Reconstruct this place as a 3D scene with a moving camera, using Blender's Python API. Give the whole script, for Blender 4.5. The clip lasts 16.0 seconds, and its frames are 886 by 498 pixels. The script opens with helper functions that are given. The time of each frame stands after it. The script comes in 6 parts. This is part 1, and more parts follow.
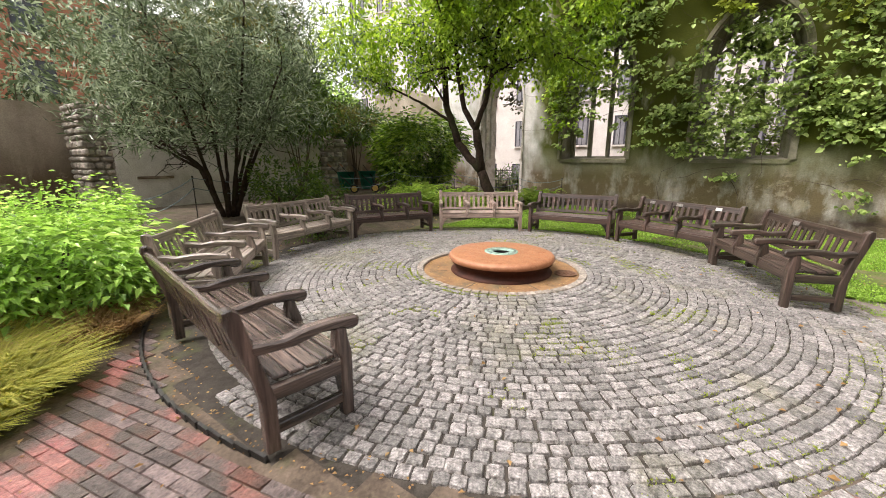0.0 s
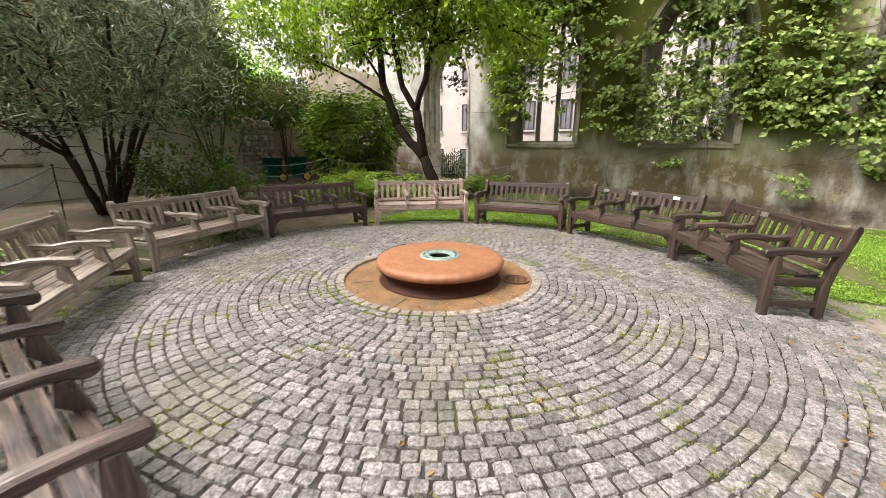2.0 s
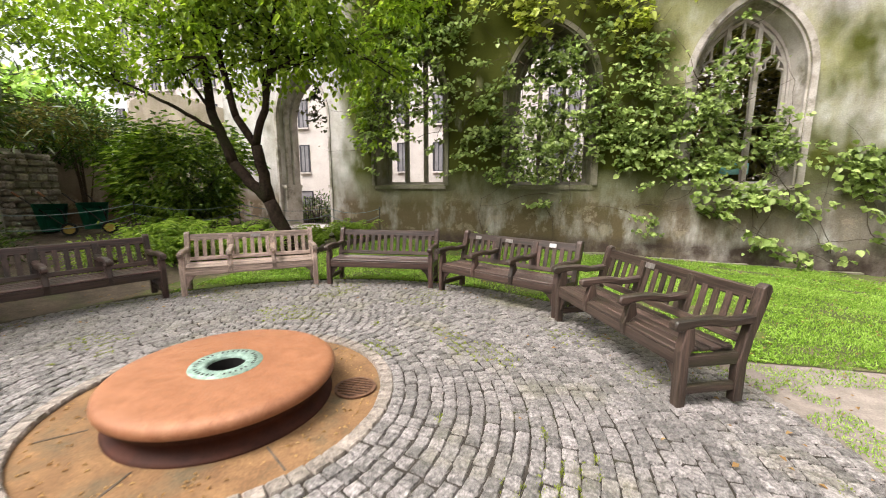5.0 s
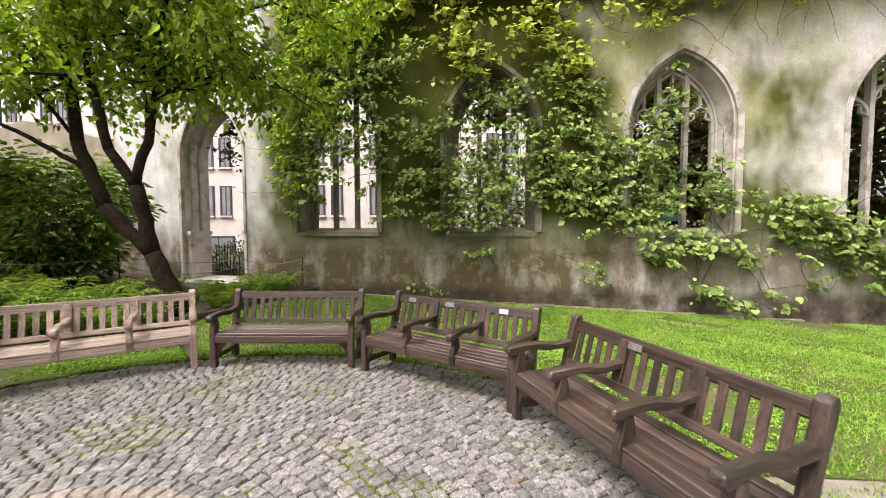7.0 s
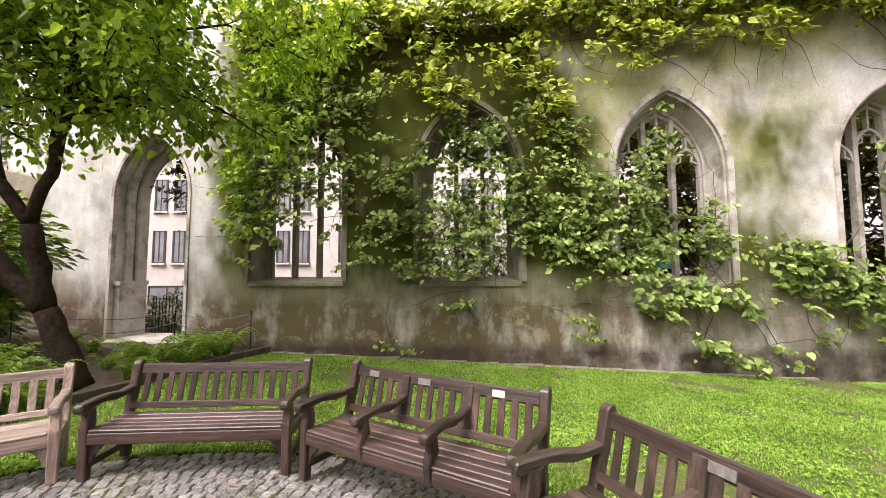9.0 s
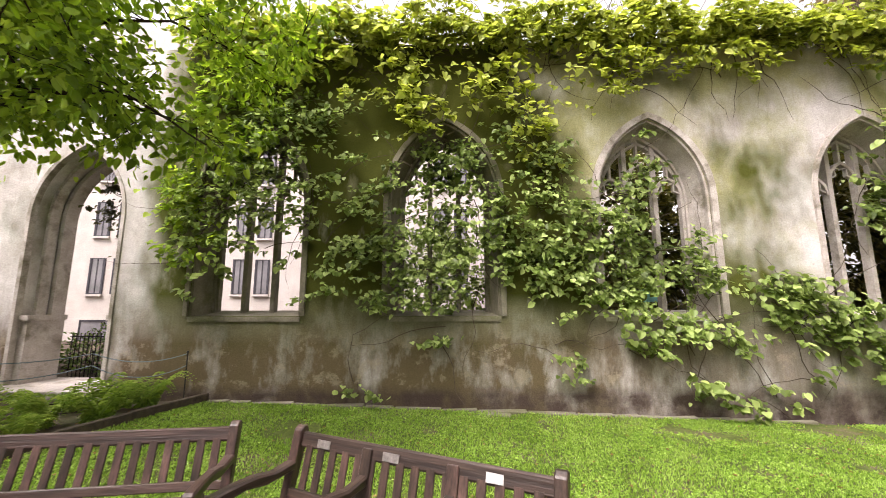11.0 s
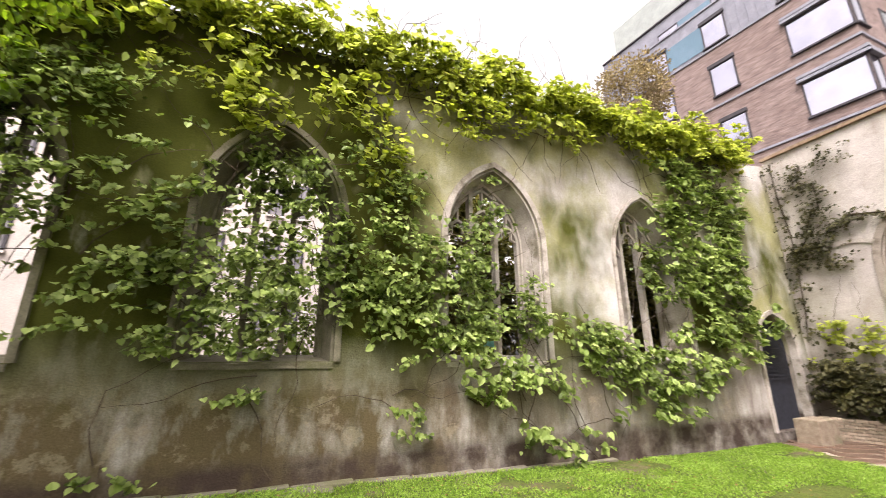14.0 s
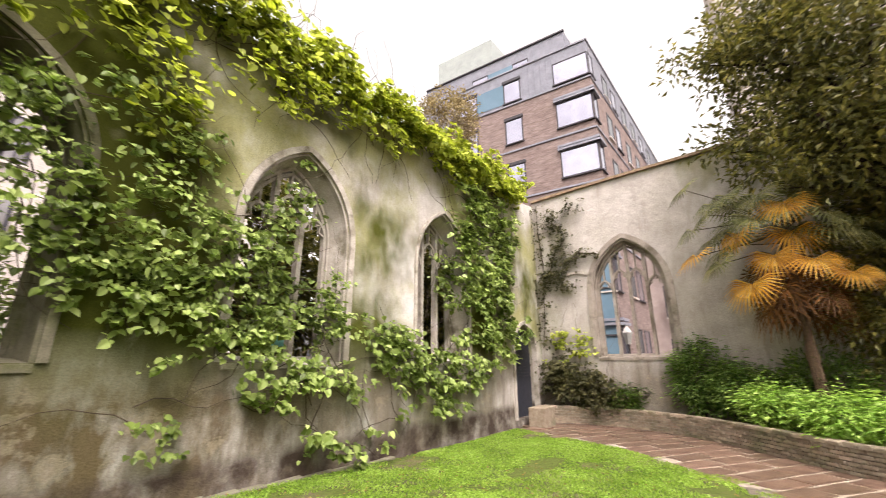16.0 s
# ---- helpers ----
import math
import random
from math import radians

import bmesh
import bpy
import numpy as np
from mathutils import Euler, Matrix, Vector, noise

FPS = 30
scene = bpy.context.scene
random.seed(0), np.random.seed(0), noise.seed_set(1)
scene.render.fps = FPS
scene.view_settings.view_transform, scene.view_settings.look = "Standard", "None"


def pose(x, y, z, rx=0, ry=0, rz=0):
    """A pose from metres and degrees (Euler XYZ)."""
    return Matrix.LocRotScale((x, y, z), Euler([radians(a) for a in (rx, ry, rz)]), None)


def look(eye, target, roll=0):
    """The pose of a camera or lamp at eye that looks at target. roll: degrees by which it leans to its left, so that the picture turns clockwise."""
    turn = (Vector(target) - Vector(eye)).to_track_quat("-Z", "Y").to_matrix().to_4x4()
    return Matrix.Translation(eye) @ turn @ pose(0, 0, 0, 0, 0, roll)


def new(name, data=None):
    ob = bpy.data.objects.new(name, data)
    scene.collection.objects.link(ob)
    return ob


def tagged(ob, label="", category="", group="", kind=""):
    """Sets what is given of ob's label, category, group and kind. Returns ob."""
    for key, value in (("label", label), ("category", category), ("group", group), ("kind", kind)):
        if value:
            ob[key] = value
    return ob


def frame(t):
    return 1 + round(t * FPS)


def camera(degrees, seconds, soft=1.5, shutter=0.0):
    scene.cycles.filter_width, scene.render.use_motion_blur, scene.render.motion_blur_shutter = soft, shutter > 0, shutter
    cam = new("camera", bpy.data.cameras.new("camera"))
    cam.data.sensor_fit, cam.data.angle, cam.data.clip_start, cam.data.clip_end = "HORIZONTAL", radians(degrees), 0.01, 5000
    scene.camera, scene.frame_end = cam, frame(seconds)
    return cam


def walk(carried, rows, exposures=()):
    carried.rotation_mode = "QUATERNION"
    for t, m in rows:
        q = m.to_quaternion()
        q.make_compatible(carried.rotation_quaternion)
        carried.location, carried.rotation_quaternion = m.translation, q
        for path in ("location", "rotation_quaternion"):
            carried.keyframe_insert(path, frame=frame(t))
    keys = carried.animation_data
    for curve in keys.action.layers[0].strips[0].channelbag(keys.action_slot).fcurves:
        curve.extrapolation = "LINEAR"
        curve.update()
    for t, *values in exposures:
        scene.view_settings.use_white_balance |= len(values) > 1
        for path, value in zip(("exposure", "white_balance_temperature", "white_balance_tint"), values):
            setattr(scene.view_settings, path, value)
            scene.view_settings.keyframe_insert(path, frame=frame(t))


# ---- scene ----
cam = camera(97.3, 16.0, 0.8, 0.4)
METRES, EYE, TILT, LEAN, TURN = 6.8, 1.5, 0.0, 0.0, 35.8
ROWS = [
    (0.0, 0.0, 0.0, 0.0, 0.0, -12.96, -0.01),
    (0.5, 0.0144, 0.0333, -0.003, -1.54, -13.6, 0.05),
    (1.0, 0.0292, 0.0656, -0.0029, -3.36, -14.13, 0.05),
    (1.5, 0.0365, 0.1066, -0.003, -5.03, -14.66, -0.01),
    (2.0, 0.0437, 0.1431, -0.0038, -7.16, -14.97, -0.05),
    (2.5, 0.061, 0.1803, -0.005, -9.74, -15.47, -0.01),
    (3.0, 0.0796, 0.2072, -0.0062, -11.65, -15.62, 0.01),
    (3.5, 0.0967, 0.2322, -0.0086, -13.44, -15.82, -0.04),
    (4.0, 0.1153, 0.2665, -0.0048, -16.11, -14.48, -0.03),
    (4.5, 0.1418, 0.2987, -0.0046, -20.04, -11.47, -0.04),
    (5.0, 0.1641, 0.3317, -0.0048, -23.8, -9.09, -0.05),
    (7.5, 0.2838, 0.5035, 0.0113, -33.54, -1.06, 0.01),
    (8.0, 0.3052, 0.535, 0.0098, -34.82, 1.07, 0.03),
    (10.5, 0.3888, 0.6724, 0.02, -38.24, 7.49, 0.12),
    (11.0, 0.4044, 0.6906, 0.0169, -40.4, 8.83, 0.07),
    (11.5, 0.4222, 0.7181, 0.0184, -43.72, 9.7, 0.02),
    (12.0, 0.449, 0.7329, 0.0143, -47.99, 11.64, 0.12),
    (12.5, 0.479, 0.7407, 0.013, -51.51, 13.44, 0.19),
    (13.0, 0.4918, 0.75, 0.0112, -54.43, 14.7, 0.1),
    (13.5, 0.4986, 0.7682, 0.011, -58.53, 15.22, 0.03),
    (14.0, 0.5041, 0.7809, 0.0094, -64.13, 15.48, 0.05),
    (14.5, 0.5133, 0.7852, 0.0067, -70.96, 15.56, 0.11),
    (15.0, 0.5287, 0.7904, 0.0034, -78.12, 15.6, 0.14),
    (15.5, 0.5416, 0.7924, 0.0007, -85.22, 15.85, 0.22),
    (16.0, 0.5455, 0.7954, -0.0001, -93.08, 16.04, 0.26),
]
walk(cam, [(t, pose(0, 0, EYE, TILT, LEAN, TURN) @ pose(METRES * x, METRES * y, METRES * z, 90 + pitch, roll, yaw)) for t, x, y, z, yaw, pitch, roll in ROWS],
     ((0.0, 0.76, 6500, 13), (4.0, 0.7, 6500, 12), (8.0, 0.77, 6450, 15), (11.0, 0.78, 6600, 20), (14.0, 0.8, 6700, 19), (16.0, 0.74, 6850, 18)))

# ---- light ----
world = bpy.data.worlds.new("overcast_sky")
scene.world = world
world.use_nodes = True
wn, wl = world.node_tree.nodes, world.node_tree.links
sky = wn.new("ShaderNodeTexSky")
sky.sky_type, sky.sun_disc = "NISHITA", False
sky.sun_elevation, sky.sun_rotation = radians(57), radians(228)
sky.dust_density, sky.ozone_density, sky.air_density = 6.0, 0.6, 1.2
grey = wn.new("ShaderNodeHueSaturation")
grey.inputs["Saturation"].default_value, grey.inputs["Value"].default_value = 0.1, 2.0
wl.new(sky.outputs[0], grey.inputs["Color"])
warm = wn.new("ShaderNodeMix")
warm.data_type, warm.blend_type = "RGBA", "MULTIPLY"
warm.inputs["Factor"].default_value = 1.0
warm.inputs["B"].default_value = (1.0, 0.985, 0.95, 1)
wl.new(grey.outputs[0], warm.inputs["A"])
wl.new(warm.outputs["Result"], wn["Background"].inputs["Color"])
wn["Background"].inputs["Strength"].default_value = 0.14
sun = new("sun", bpy.data.lights.new("sun", "SUN"))
sun.data.energy, sun.data.angle, sun.data.color = 1.6, radians(25), (1.0, 0.97, 0.92)
sun.matrix_world = look((-16, -12, 34), (0, 6, 0))

# ---- materials ----


def mat(name, c1, c2, scale=6.0, rough=0.85, bump=0.3, fine=70.0, metal=0.0, vary=0.0, c3=None, scale3=0.9, cut3=(0.5, 0.65),
        stretch=(1, 1, 1), shine=0.25, speck=0.22, local=False):
    """A surface of two colours in a medium noise, a third in large patches, grain relief, and piece by piece variation."""
    m = bpy.data.materials.new(name)
    m.use_nodes = True
    n, l = m.node_tree.nodes, m.node_tree.links
    b = n["Principled BSDF"]
    geo = n.new("ShaderNodeNewGeometry")
    mp = n.new("ShaderNodeMapping")
    mp.inputs["Scale"].default_value = stretch
    if local:
        l.new(n.new("ShaderNodeTexCoord").outputs["Object"], mp.inputs["Vector"])
    else:
        l.new(geo.outputs["Position"], mp.inputs["Vector"])

    def noise_at(s, detail=5, rg=0.6):
        t = n.new("ShaderNodeTexNoise")
        t.inputs["Scale"].default_value, t.inputs["Detail"].default_value, t.inputs["Roughness"].default_value = s, detail, rg
        l.new(mp.outputs[0], t.inputs["Vector"])
        return t.outputs[0]

    def mix(f, a, bb, kind="MIX"):
        x = n.new("ShaderNodeMix")
        x.data_type, x.blend_type = "RGBA", kind
        for key, v in (("Factor", f), ("A", a), ("B", bb)):
            if isinstance(v, (tuple, float, int)):
                x.inputs[key].default_value = (*v, 1) if isinstance(v, tuple) else v
            else:
                l.new(v, x.inputs[key])
        return x.outputs["Result"]

    def span(v, lo, hi, a=0.0, z=1.0):
        r = n.new("ShaderNodeMapRange")
        for i, q in enumerate((lo, hi, a, z)):
            r.inputs[i + 1].default_value = q
        l.new(v, r.inputs[0])
        return r.outputs[0]

    col = mix(span(noise_at(scale), 0.33, 0.67), c1, c2)
    if c3:
        col = mix(span(noise_at(scale3, 6, 0.65), *cut3), col, c3)
    grain = noise_at(fine, 3)
    col = mix(1.0, col, mix(span(grain, 0.3, 0.7), (1 - speck, 1 - speck, 1 - speck), (1 + 0.8 * speck, 1 + 0.8 * speck, 1 + 0.8 * speck)), "MULTIPLY")
    if vary:
        info = n.new("ShaderNodeObjectInfo")
        add = n.new("ShaderNodeMath")
        add.operation = "ADD"
        l.new(info.outputs["Random"], add.inputs[0])
        l.new(geo.outputs["Random Per Island"], add.inputs[1])
        fr = n.new("ShaderNodeMath")
        fr.operation = "FRACT"
        l.new(add.outputs[0], fr.inputs[0])
        hs = n.new("ShaderNodeHueSaturation")
        l.new(span(fr.outputs[0], 0, 1, 1 - vary, 1 + vary), hs.inputs["Value"])
        l.new(span(fr.outputs[0], 0, 1, 0.5 + 0.03 * vary, 0.5 - 0.03 * vary), hs.inputs["Hue"])
        l.new(col, hs.inputs["Color"])
        col = hs.outputs[0]
    l.new(col, b.inputs["Base Color"])
    b.inputs["Roughness"].default_value, b.inputs["Metallic"].default_value = rough, metal
    b.inputs["Specular IOR Level"].default_value = shine
    if bump:
        bp = n.new("ShaderNodeBump")
        bp.inputs["Strength"].default_value, bp.inputs["Distance"].default_value = bump, 0.01
        l.new(grain, bp.inputs["Height"])
        l.new(bp.outputs[0], b.inputs["Normal"])
    return m


def leaf_mat(name, c1, c2, c3, rough=0.45, through_light=0.35):
    """Leaves whose colour differs leaf by leaf and clump by clump, with light coming through them."""
    m = bpy.data.materials.new(name)
    m.use_nodes = True
    n, l = m.node_tree.nodes, m.node_tree.links
    b = n["Principled BSDF"]
    geo = n.new("ShaderNodeNewGeometry")
    ramp = n.new("ShaderNodeValToRGB")
    e = ramp.color_ramp.elements
    e[0].color, e[0].position, e[1].color, e[1].position = (*c1, 1), 0.1, (*c3, 1), 0.95
    mid = e.new(0.5)
    mid.color = (*c2, 1)
    t = n.new("ShaderNodeTexNoise")
    t.inputs["Scale"].default_value = 1.3
    l.new(geo.outputs["Position"], t.inputs["Vector"])
    a = n.new("ShaderNodeMath")
    a.operation = "MULTIPLY_ADD"
    a.inputs[1].default_value, a.inputs[2].default_value = 0.5, -0.02
    l.new(geo.outputs["Random Per Island"], a.inputs[0])
    a2 = n.new("ShaderNodeMath")
    a2.operation = "MULTIPLY_ADD"
    a2.inputs[1].default_value = 0.55
    l.new(t.outputs[0], a2.inputs[0])
    l.new(a.outputs[0], a2.inputs[2])
    l.new(a2.outputs[0], ramp.inputs[0])
    l.new(ramp.outputs[0], b.inputs["Base Color"])
    b.inputs["Roughness"].default_value = rough
    b.inputs["Specular IOR Level"].default_value = 0.3
    tr = n.new("ShaderNodeBsdfTranslucent")
    br = n.new("ShaderNodeHueSaturation")
    br.inputs["Value"].default_value, br.inputs["Saturation"].default_value = 1.5, 1.1
    l.new(ramp.outputs[0], br.inputs["Color"])
    l.new(br.outputs[0], tr.inputs["Color"])
    sh = n.new("ShaderNodeMixShader")
    sh.inputs[0].default_value = through_light
    l.new(b.outputs[0], sh.inputs[1])
    l.new(tr.outputs[0], sh.inputs[2])
    l.new(sh.outputs[0], n["Material Output"].inputs["Surface"])
    return m


def wall_mat(name, base, pale, stain, algae, algae_cut, dark_foot, patch=(0, 1, 0), tint=0.4):
    """Old render: blotches, pale patches, rain streaks, green algae, and a damp foot of the wall."""
    m = bpy.data.materials.new(name)
    m.use_nodes = True
    n, l = m.node_tree.nodes, m.node_tree.links
    b = n["Principled BSDF"]
    b.inputs["Roughness"].default_value = 0.92
    b.inputs["Specular IOR Level"].default_value = 0.15
    geo = n.new("ShaderNodeNewGeometry")

    def tex(s, stretch=(1, 1, 1), detail=6, rg=0.6):
        mp = n.new("ShaderNodeMapping")
        mp.inputs["Scale"].default_value = stretch
        l.new(geo.outputs["Position"], mp.inputs["Vector"])
        t = n.new("ShaderNodeTexNoise")
        t.inputs["Scale"].default_value, t.inputs["Detail"].default_value, t.inputs["Roughness"].default_value = s, detail, rg
        l.new(mp.outputs[0], t.inputs["Vector"])
        return t.outputs[0]

    def span(v, lo, hi, a=0.0, z=1.0):
        r = n.new("ShaderNodeMapRange")
        for i, q in enumerate((lo, hi, a, z)):
            r.inputs[i + 1].default_value = q
        l.new(v, r.inputs[0])
        return r.outputs[0]

    def mix(f, a, bb, kind="MIX"):
        x = n.new("ShaderNodeMix")
        x.data_type, x.blend_type = "RGBA", kind
        for key, v in (("Factor", f), ("A", a), ("B", bb)):
            if isinstance(v, (tuple, float, int)):
                x.inputs[key].default_value = (*v, 1) if isinstance(v, tuple) else v
            else:
                l.new(v, x.inputs[key])
        return x.outputs["Result"]

    def times(a, c):
        x = n.new("ShaderNodeMath")
        x.operation = "MULTIPLY"
        for i, v in enumerate((a, c)):
            if isinstance(v, (float, int)):
                x.inputs[i].default_value = v
            else:
                l.new(v, x.inputs[i])
        return x.outputs[0]

    xyz = n.new("ShaderNodeSeparateXYZ")
    l.new(geo.outputs["Position"], xyz.inputs[0])
    col = mix(span(tex(0.9), 0.35, 0.65), base, pale)
    col = mix(times(span(tex(3.2), 0.5, 0.75), 0.6), col, pale)
    col = mix(times(span(tex(1.1, (1, 1, 0.6)), 0.5, 0.72), 0.4), col, stain)
    col = mix(times(span(tex(3.0, (1.6, 1.6, 0.22)), 0.54, 0.8), 0.4), col, stain)
    col = mix(times(span(tex(7.0, (1, 1, 0.7), 8, 0.7), 0.54, 0.68), 0.22), col, stain)
    col = mix(times(span(tex(16.0, (1, 1, 0.8), 6, 0.7), 0.62, 0.68), 0.35), col, stain)
    off = n.new("ShaderNodeMath")
    off.operation = "SUBTRACT"
    off.inputs[1].default_value = patch[0]
    l.new(xyz.outputs["X"], off.inputs[0])
    mag = n.new("ShaderNodeMath")
    mag.operation = "ABSOLUTE"
    l.new(off.outputs[0], mag.inputs[0])
    lump = n.new("ShaderNodeMath")
    lump.operation = "ADD"
    l.new(tex(0.42, (1, 1, 0.7), 4), lump.inputs[0])
    l.new(span(mag.outputs[0], patch[1], patch[1] * 0.35, 0.0, patch[2]), lump.inputs[1])
    big = times(span(lump.outputs[0], *algae_cut), span(xyz.outputs["Z"], 0.7, 1.9, 0.25, 1.0))
    damp = times(times(span(xyz.outputs["Z"], 1.9, 1.0), span(xyz.outputs["X"], 9.0, 2.0, 0.5, 1.0)), span(tex(1.6, (1, 1, 0.5), 7, 0.65), 0.28, 0.52))
    col = mix(times(times(span(tex(0.55, (1, 1, 0.8), 5), 0.4, 0.58), 0.72), times(times(span(xyz.outputs["X"], -5.6, -3.8), span(xyz.outputs["Z"], 1.1, 2.3)), tint)), col, (0.27, 0.265, 0.06))
    col = mix(damp, col, (0.13, 0.094, 0.058))
    drip = times(times(span(tex(2.2, (1.8, 1.8, 0.22), 5), 0.48, 0.7), span(xyz.outputs["Z"], 2.4, 1.2)), 0.6)
    col = mix(drip, col, (0.085, 0.066, 0.042))
    peel = times(span(tex(2.3, (1, 1, 1.2), 9, 0.7), 0.55, 0.6), times(span(xyz.outputs["Z"], 1.45, 1.1), span(xyz.outputs["Z"], 0.05, 0.3)))
    col = mix(times(peel, 0.5), col, (0.36, 0.3, 0.225))
    col = mix(times(big, span(tex(1.7, (1.2, 1.2, 0.55)), 0.12, 0.42)), col, algae)
    foot = span(xyz.outputs["Z"], dark_foot[0], dark_foot[1], 1, 0)

    col = mix(times(foot, span(tex(2.5), 0.25, 0.6)), col, dark_foot[2])
    grain = tex(45.0, detail=4)
    col = mix(1.0, col, mix(span(grain, 0.3, 0.7), (0.8, 0.8, 0.8), (1.12, 1.12, 1.12)), "MULTIPLY")
    l.new(col, b.inputs["Base Color"])
    bp = n.new("ShaderNodeBump")
    bp.inputs["Strength"].default_value, bp.inputs["Distance"].default_value = 0.4, 0.03
    hh = n.new("ShaderNodeMath")
    hh.operation = "ADD"
    l.new(grain, hh.inputs[0])
    l.new(times(tex(5.0), 2.0), hh.inputs[1])
    l.new(hh.outputs[0], bp.inputs["Height"])
    l.new(bp.outputs[0], b.inputs["Normal"])
    return m


RENDER = wall_mat("old_grey_render", (0.4, 0.365, 0.325), (0.65, 0.62, 0.605), (0.23, 0.195, 0.14), (0.068, 0.075, 0.012), (0.465, 0.62),
                  (0.1, 0.3, (0.06, 0.042, 0.034)), (-1.4, 4.5, 0.38), 1.0)
PALE_RENDER = wall_mat("pale_render", (0.4, 0.36, 0.335), (0.55, 0.51, 0.49), (0.24, 0.19, 0.15), (0.18, 0.18, 0.08), (0.56, 0.75),
                       (-0.3, 0.8, (0.2, 0.17, 0.12)), tint=0.1)
BROWN_RENDER = wall_mat("brown_render", (0.24, 0.195, 0.15), (0.36, 0.31, 0.24), (0.14, 0.115, 0.085), (0.13, 0.12, 0.06), (0.5, 0.7),
                        (0, 0.9, (0.09, 0.075, 0.06)))
WHITEWASH = mat("dirty_whitewash", (0.43, 0.395, 0.355), (0.58, 0.545, 0.505), 2, 0.9, 0.3, 40, c3=(0.26, 0.225, 0.18), scale3=0.8, cut3=(0.48, 0.72))
STONE = mat("weathered_limestone", (0.36, 0.32, 0.275), (0.5, 0.455, 0.42), 3, 0.9, 0.4, 50, c3=(0.18, 0.16, 0.12), scale3=1.6)
DARK_STONE = mat("dark_olive_stone", (0.13, 0.12, 0.08), (0.22, 0.2, 0.15), 3, 0.9, 0.4, 50, c3=(0.12, 0.12, 0.06), scale3=1.6)
RUBBLE = mat("rubble_stone", (0.2, 0.17, 0.14), (0.36, 0.32, 0.27), 9, 0.95, 0.8, 30, vary=0.3)
SETT = mat("granite_sett", (0.058, 0.051, 0.047), (0.325, 0.296, 0.283), 42, 0.36, 1.0, 85, vary=0.36, shine=0.6, speck=0.6, c3=(0.15, 0.14, 0.085), scale3=0.9,
           cut3=(0.52, 0.72))
SETT_PALE = mat("buff_kerb_stone", (0.12, 0.1, 0.085), (0.32, 0.275, 0.235), 30, 0.75, 0.4, 120, vary=0.2)
JOINT = mat("gritty_joint", (0.025, 0.02, 0.016), (0.055, 0.046, 0.037), 14, 0.95, 0.6, 90, c3=(0.06, 0.065, 0.02), scale3=1.4, cut3=(0.58, 0.7))
BRICK = mat("worn_paving_brick", (0.14, 0.05, 0.042), (0.24, 0.11, 0.09), 16, 0.42, 0.9, 60, vary=0.45, c3=(0.075, 0.058, 0.05), scale3=2.6,
            cut3=(0.45, 0.6), speck=0.45)
BRICK_GREY = mat("grey_paving_brick", (0.06, 0.045, 0.042), (0.14, 0.105, 0.095), 16, 0.45, 0.9, 60, vary=0.4, speck=0.45)
WALL_BRICK = mat("weathered_garden_brick", (0.2, 0.15, 0.11), (0.3, 0.25, 0.19), 8, 0.9, 0.5, 80, vary=0.3, c3=(0.14, 0.14, 0.08), scale3=1.3)
PAVER = mat("brown_paver", (0.085, 0.05, 0.036), (0.17, 0.11, 0.08), 3, 0.4, 0.3, 80, vary=0.2)
MORTAR = mat("pale_mortar", (0.24, 0.2, 0.155), (0.36, 0.31, 0.25), 10, 0.9, 0.4)
CONCRETE = mat("concrete_slab", (0.33, 0.3, 0.25), (0.42, 0.39, 0.33), 6, 0.85, 0.3)
EARTH = mat("bare_earth", (0.06, 0.044, 0.032), (0.12, 0.09, 0.066), 5, 0.95, 0.8, 40, c3=(0.06, 0.065, 0.025), scale3=1.2)
DIRT = mat("trodden_dirt_path", (0.18, 0.148, 0.124), (0.28, 0.238, 0.205), 6, 0.9, 0.5, 60, c3=(0.15, 0.12, 0.09), scale3=0.9)
TURF = mat("turf", (0.05, 0.07, 0.012), (0.1, 0.13, 0.022), 14, 0.95, 1.0, 60, c3=(0.13, 0.095, 0.065), scale3=1.1, cut3=(0.52, 0.64), speck=0.4)
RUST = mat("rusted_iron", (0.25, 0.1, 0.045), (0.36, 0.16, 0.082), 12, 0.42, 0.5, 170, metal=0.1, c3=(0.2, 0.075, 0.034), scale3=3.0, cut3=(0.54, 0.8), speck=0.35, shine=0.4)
# Rust of the drum, darkened: the shade under the lid is in its colour.
RUST_SHADED = mat("shaded_rust", (0.03, 0.01, 0.007), (0.065, 0.02, 0.011), 8, 0.7, 0.3, 110, metal=0.2)
PITFLOOR = mat("rust_stained_slab", (0.14, 0.075, 0.035), (0.24, 0.135, 0.062), 5, 0.85, 0.4, 60, c3=(0.11, 0.08, 0.045), scale3=2.6)
VERDIGRIS = mat("verdigris_bronze", (0.13, 0.2, 0.165), (0.3, 0.4, 0.34), 30, 0.6, 0.3, 120, metal=0.3)
# For hollows: the shade inside them is painted as black.
BLACK = mat("black_void", (0.008, 0.007, 0.006), (0.012, 0.01, 0.01), 5, 0.9, 0.0)
IRON = mat("black_iron", (0.02, 0.02, 0.02), (0.045, 0.04, 0.035), 20, 0.5, 0.2, metal=0.6)
ROPE = mat("faded_rope", (0.1, 0.13, 0.14), (0.18, 0.22, 0.23), 60, 0.9, 0.4, 300)
BARK = mat("dark_bark", (0.018, 0.012, 0.009), (0.045, 0.03, 0.022), 14, 0.95, 1.0, 45, c3=(0.03, 0.028, 0.014), scale3=2, shine=0.08)
TWIG = mat("brown_twig", (0.05, 0.035, 0.025), (0.1, 0.075, 0.05), 14, 0.95, 0.5, 60)


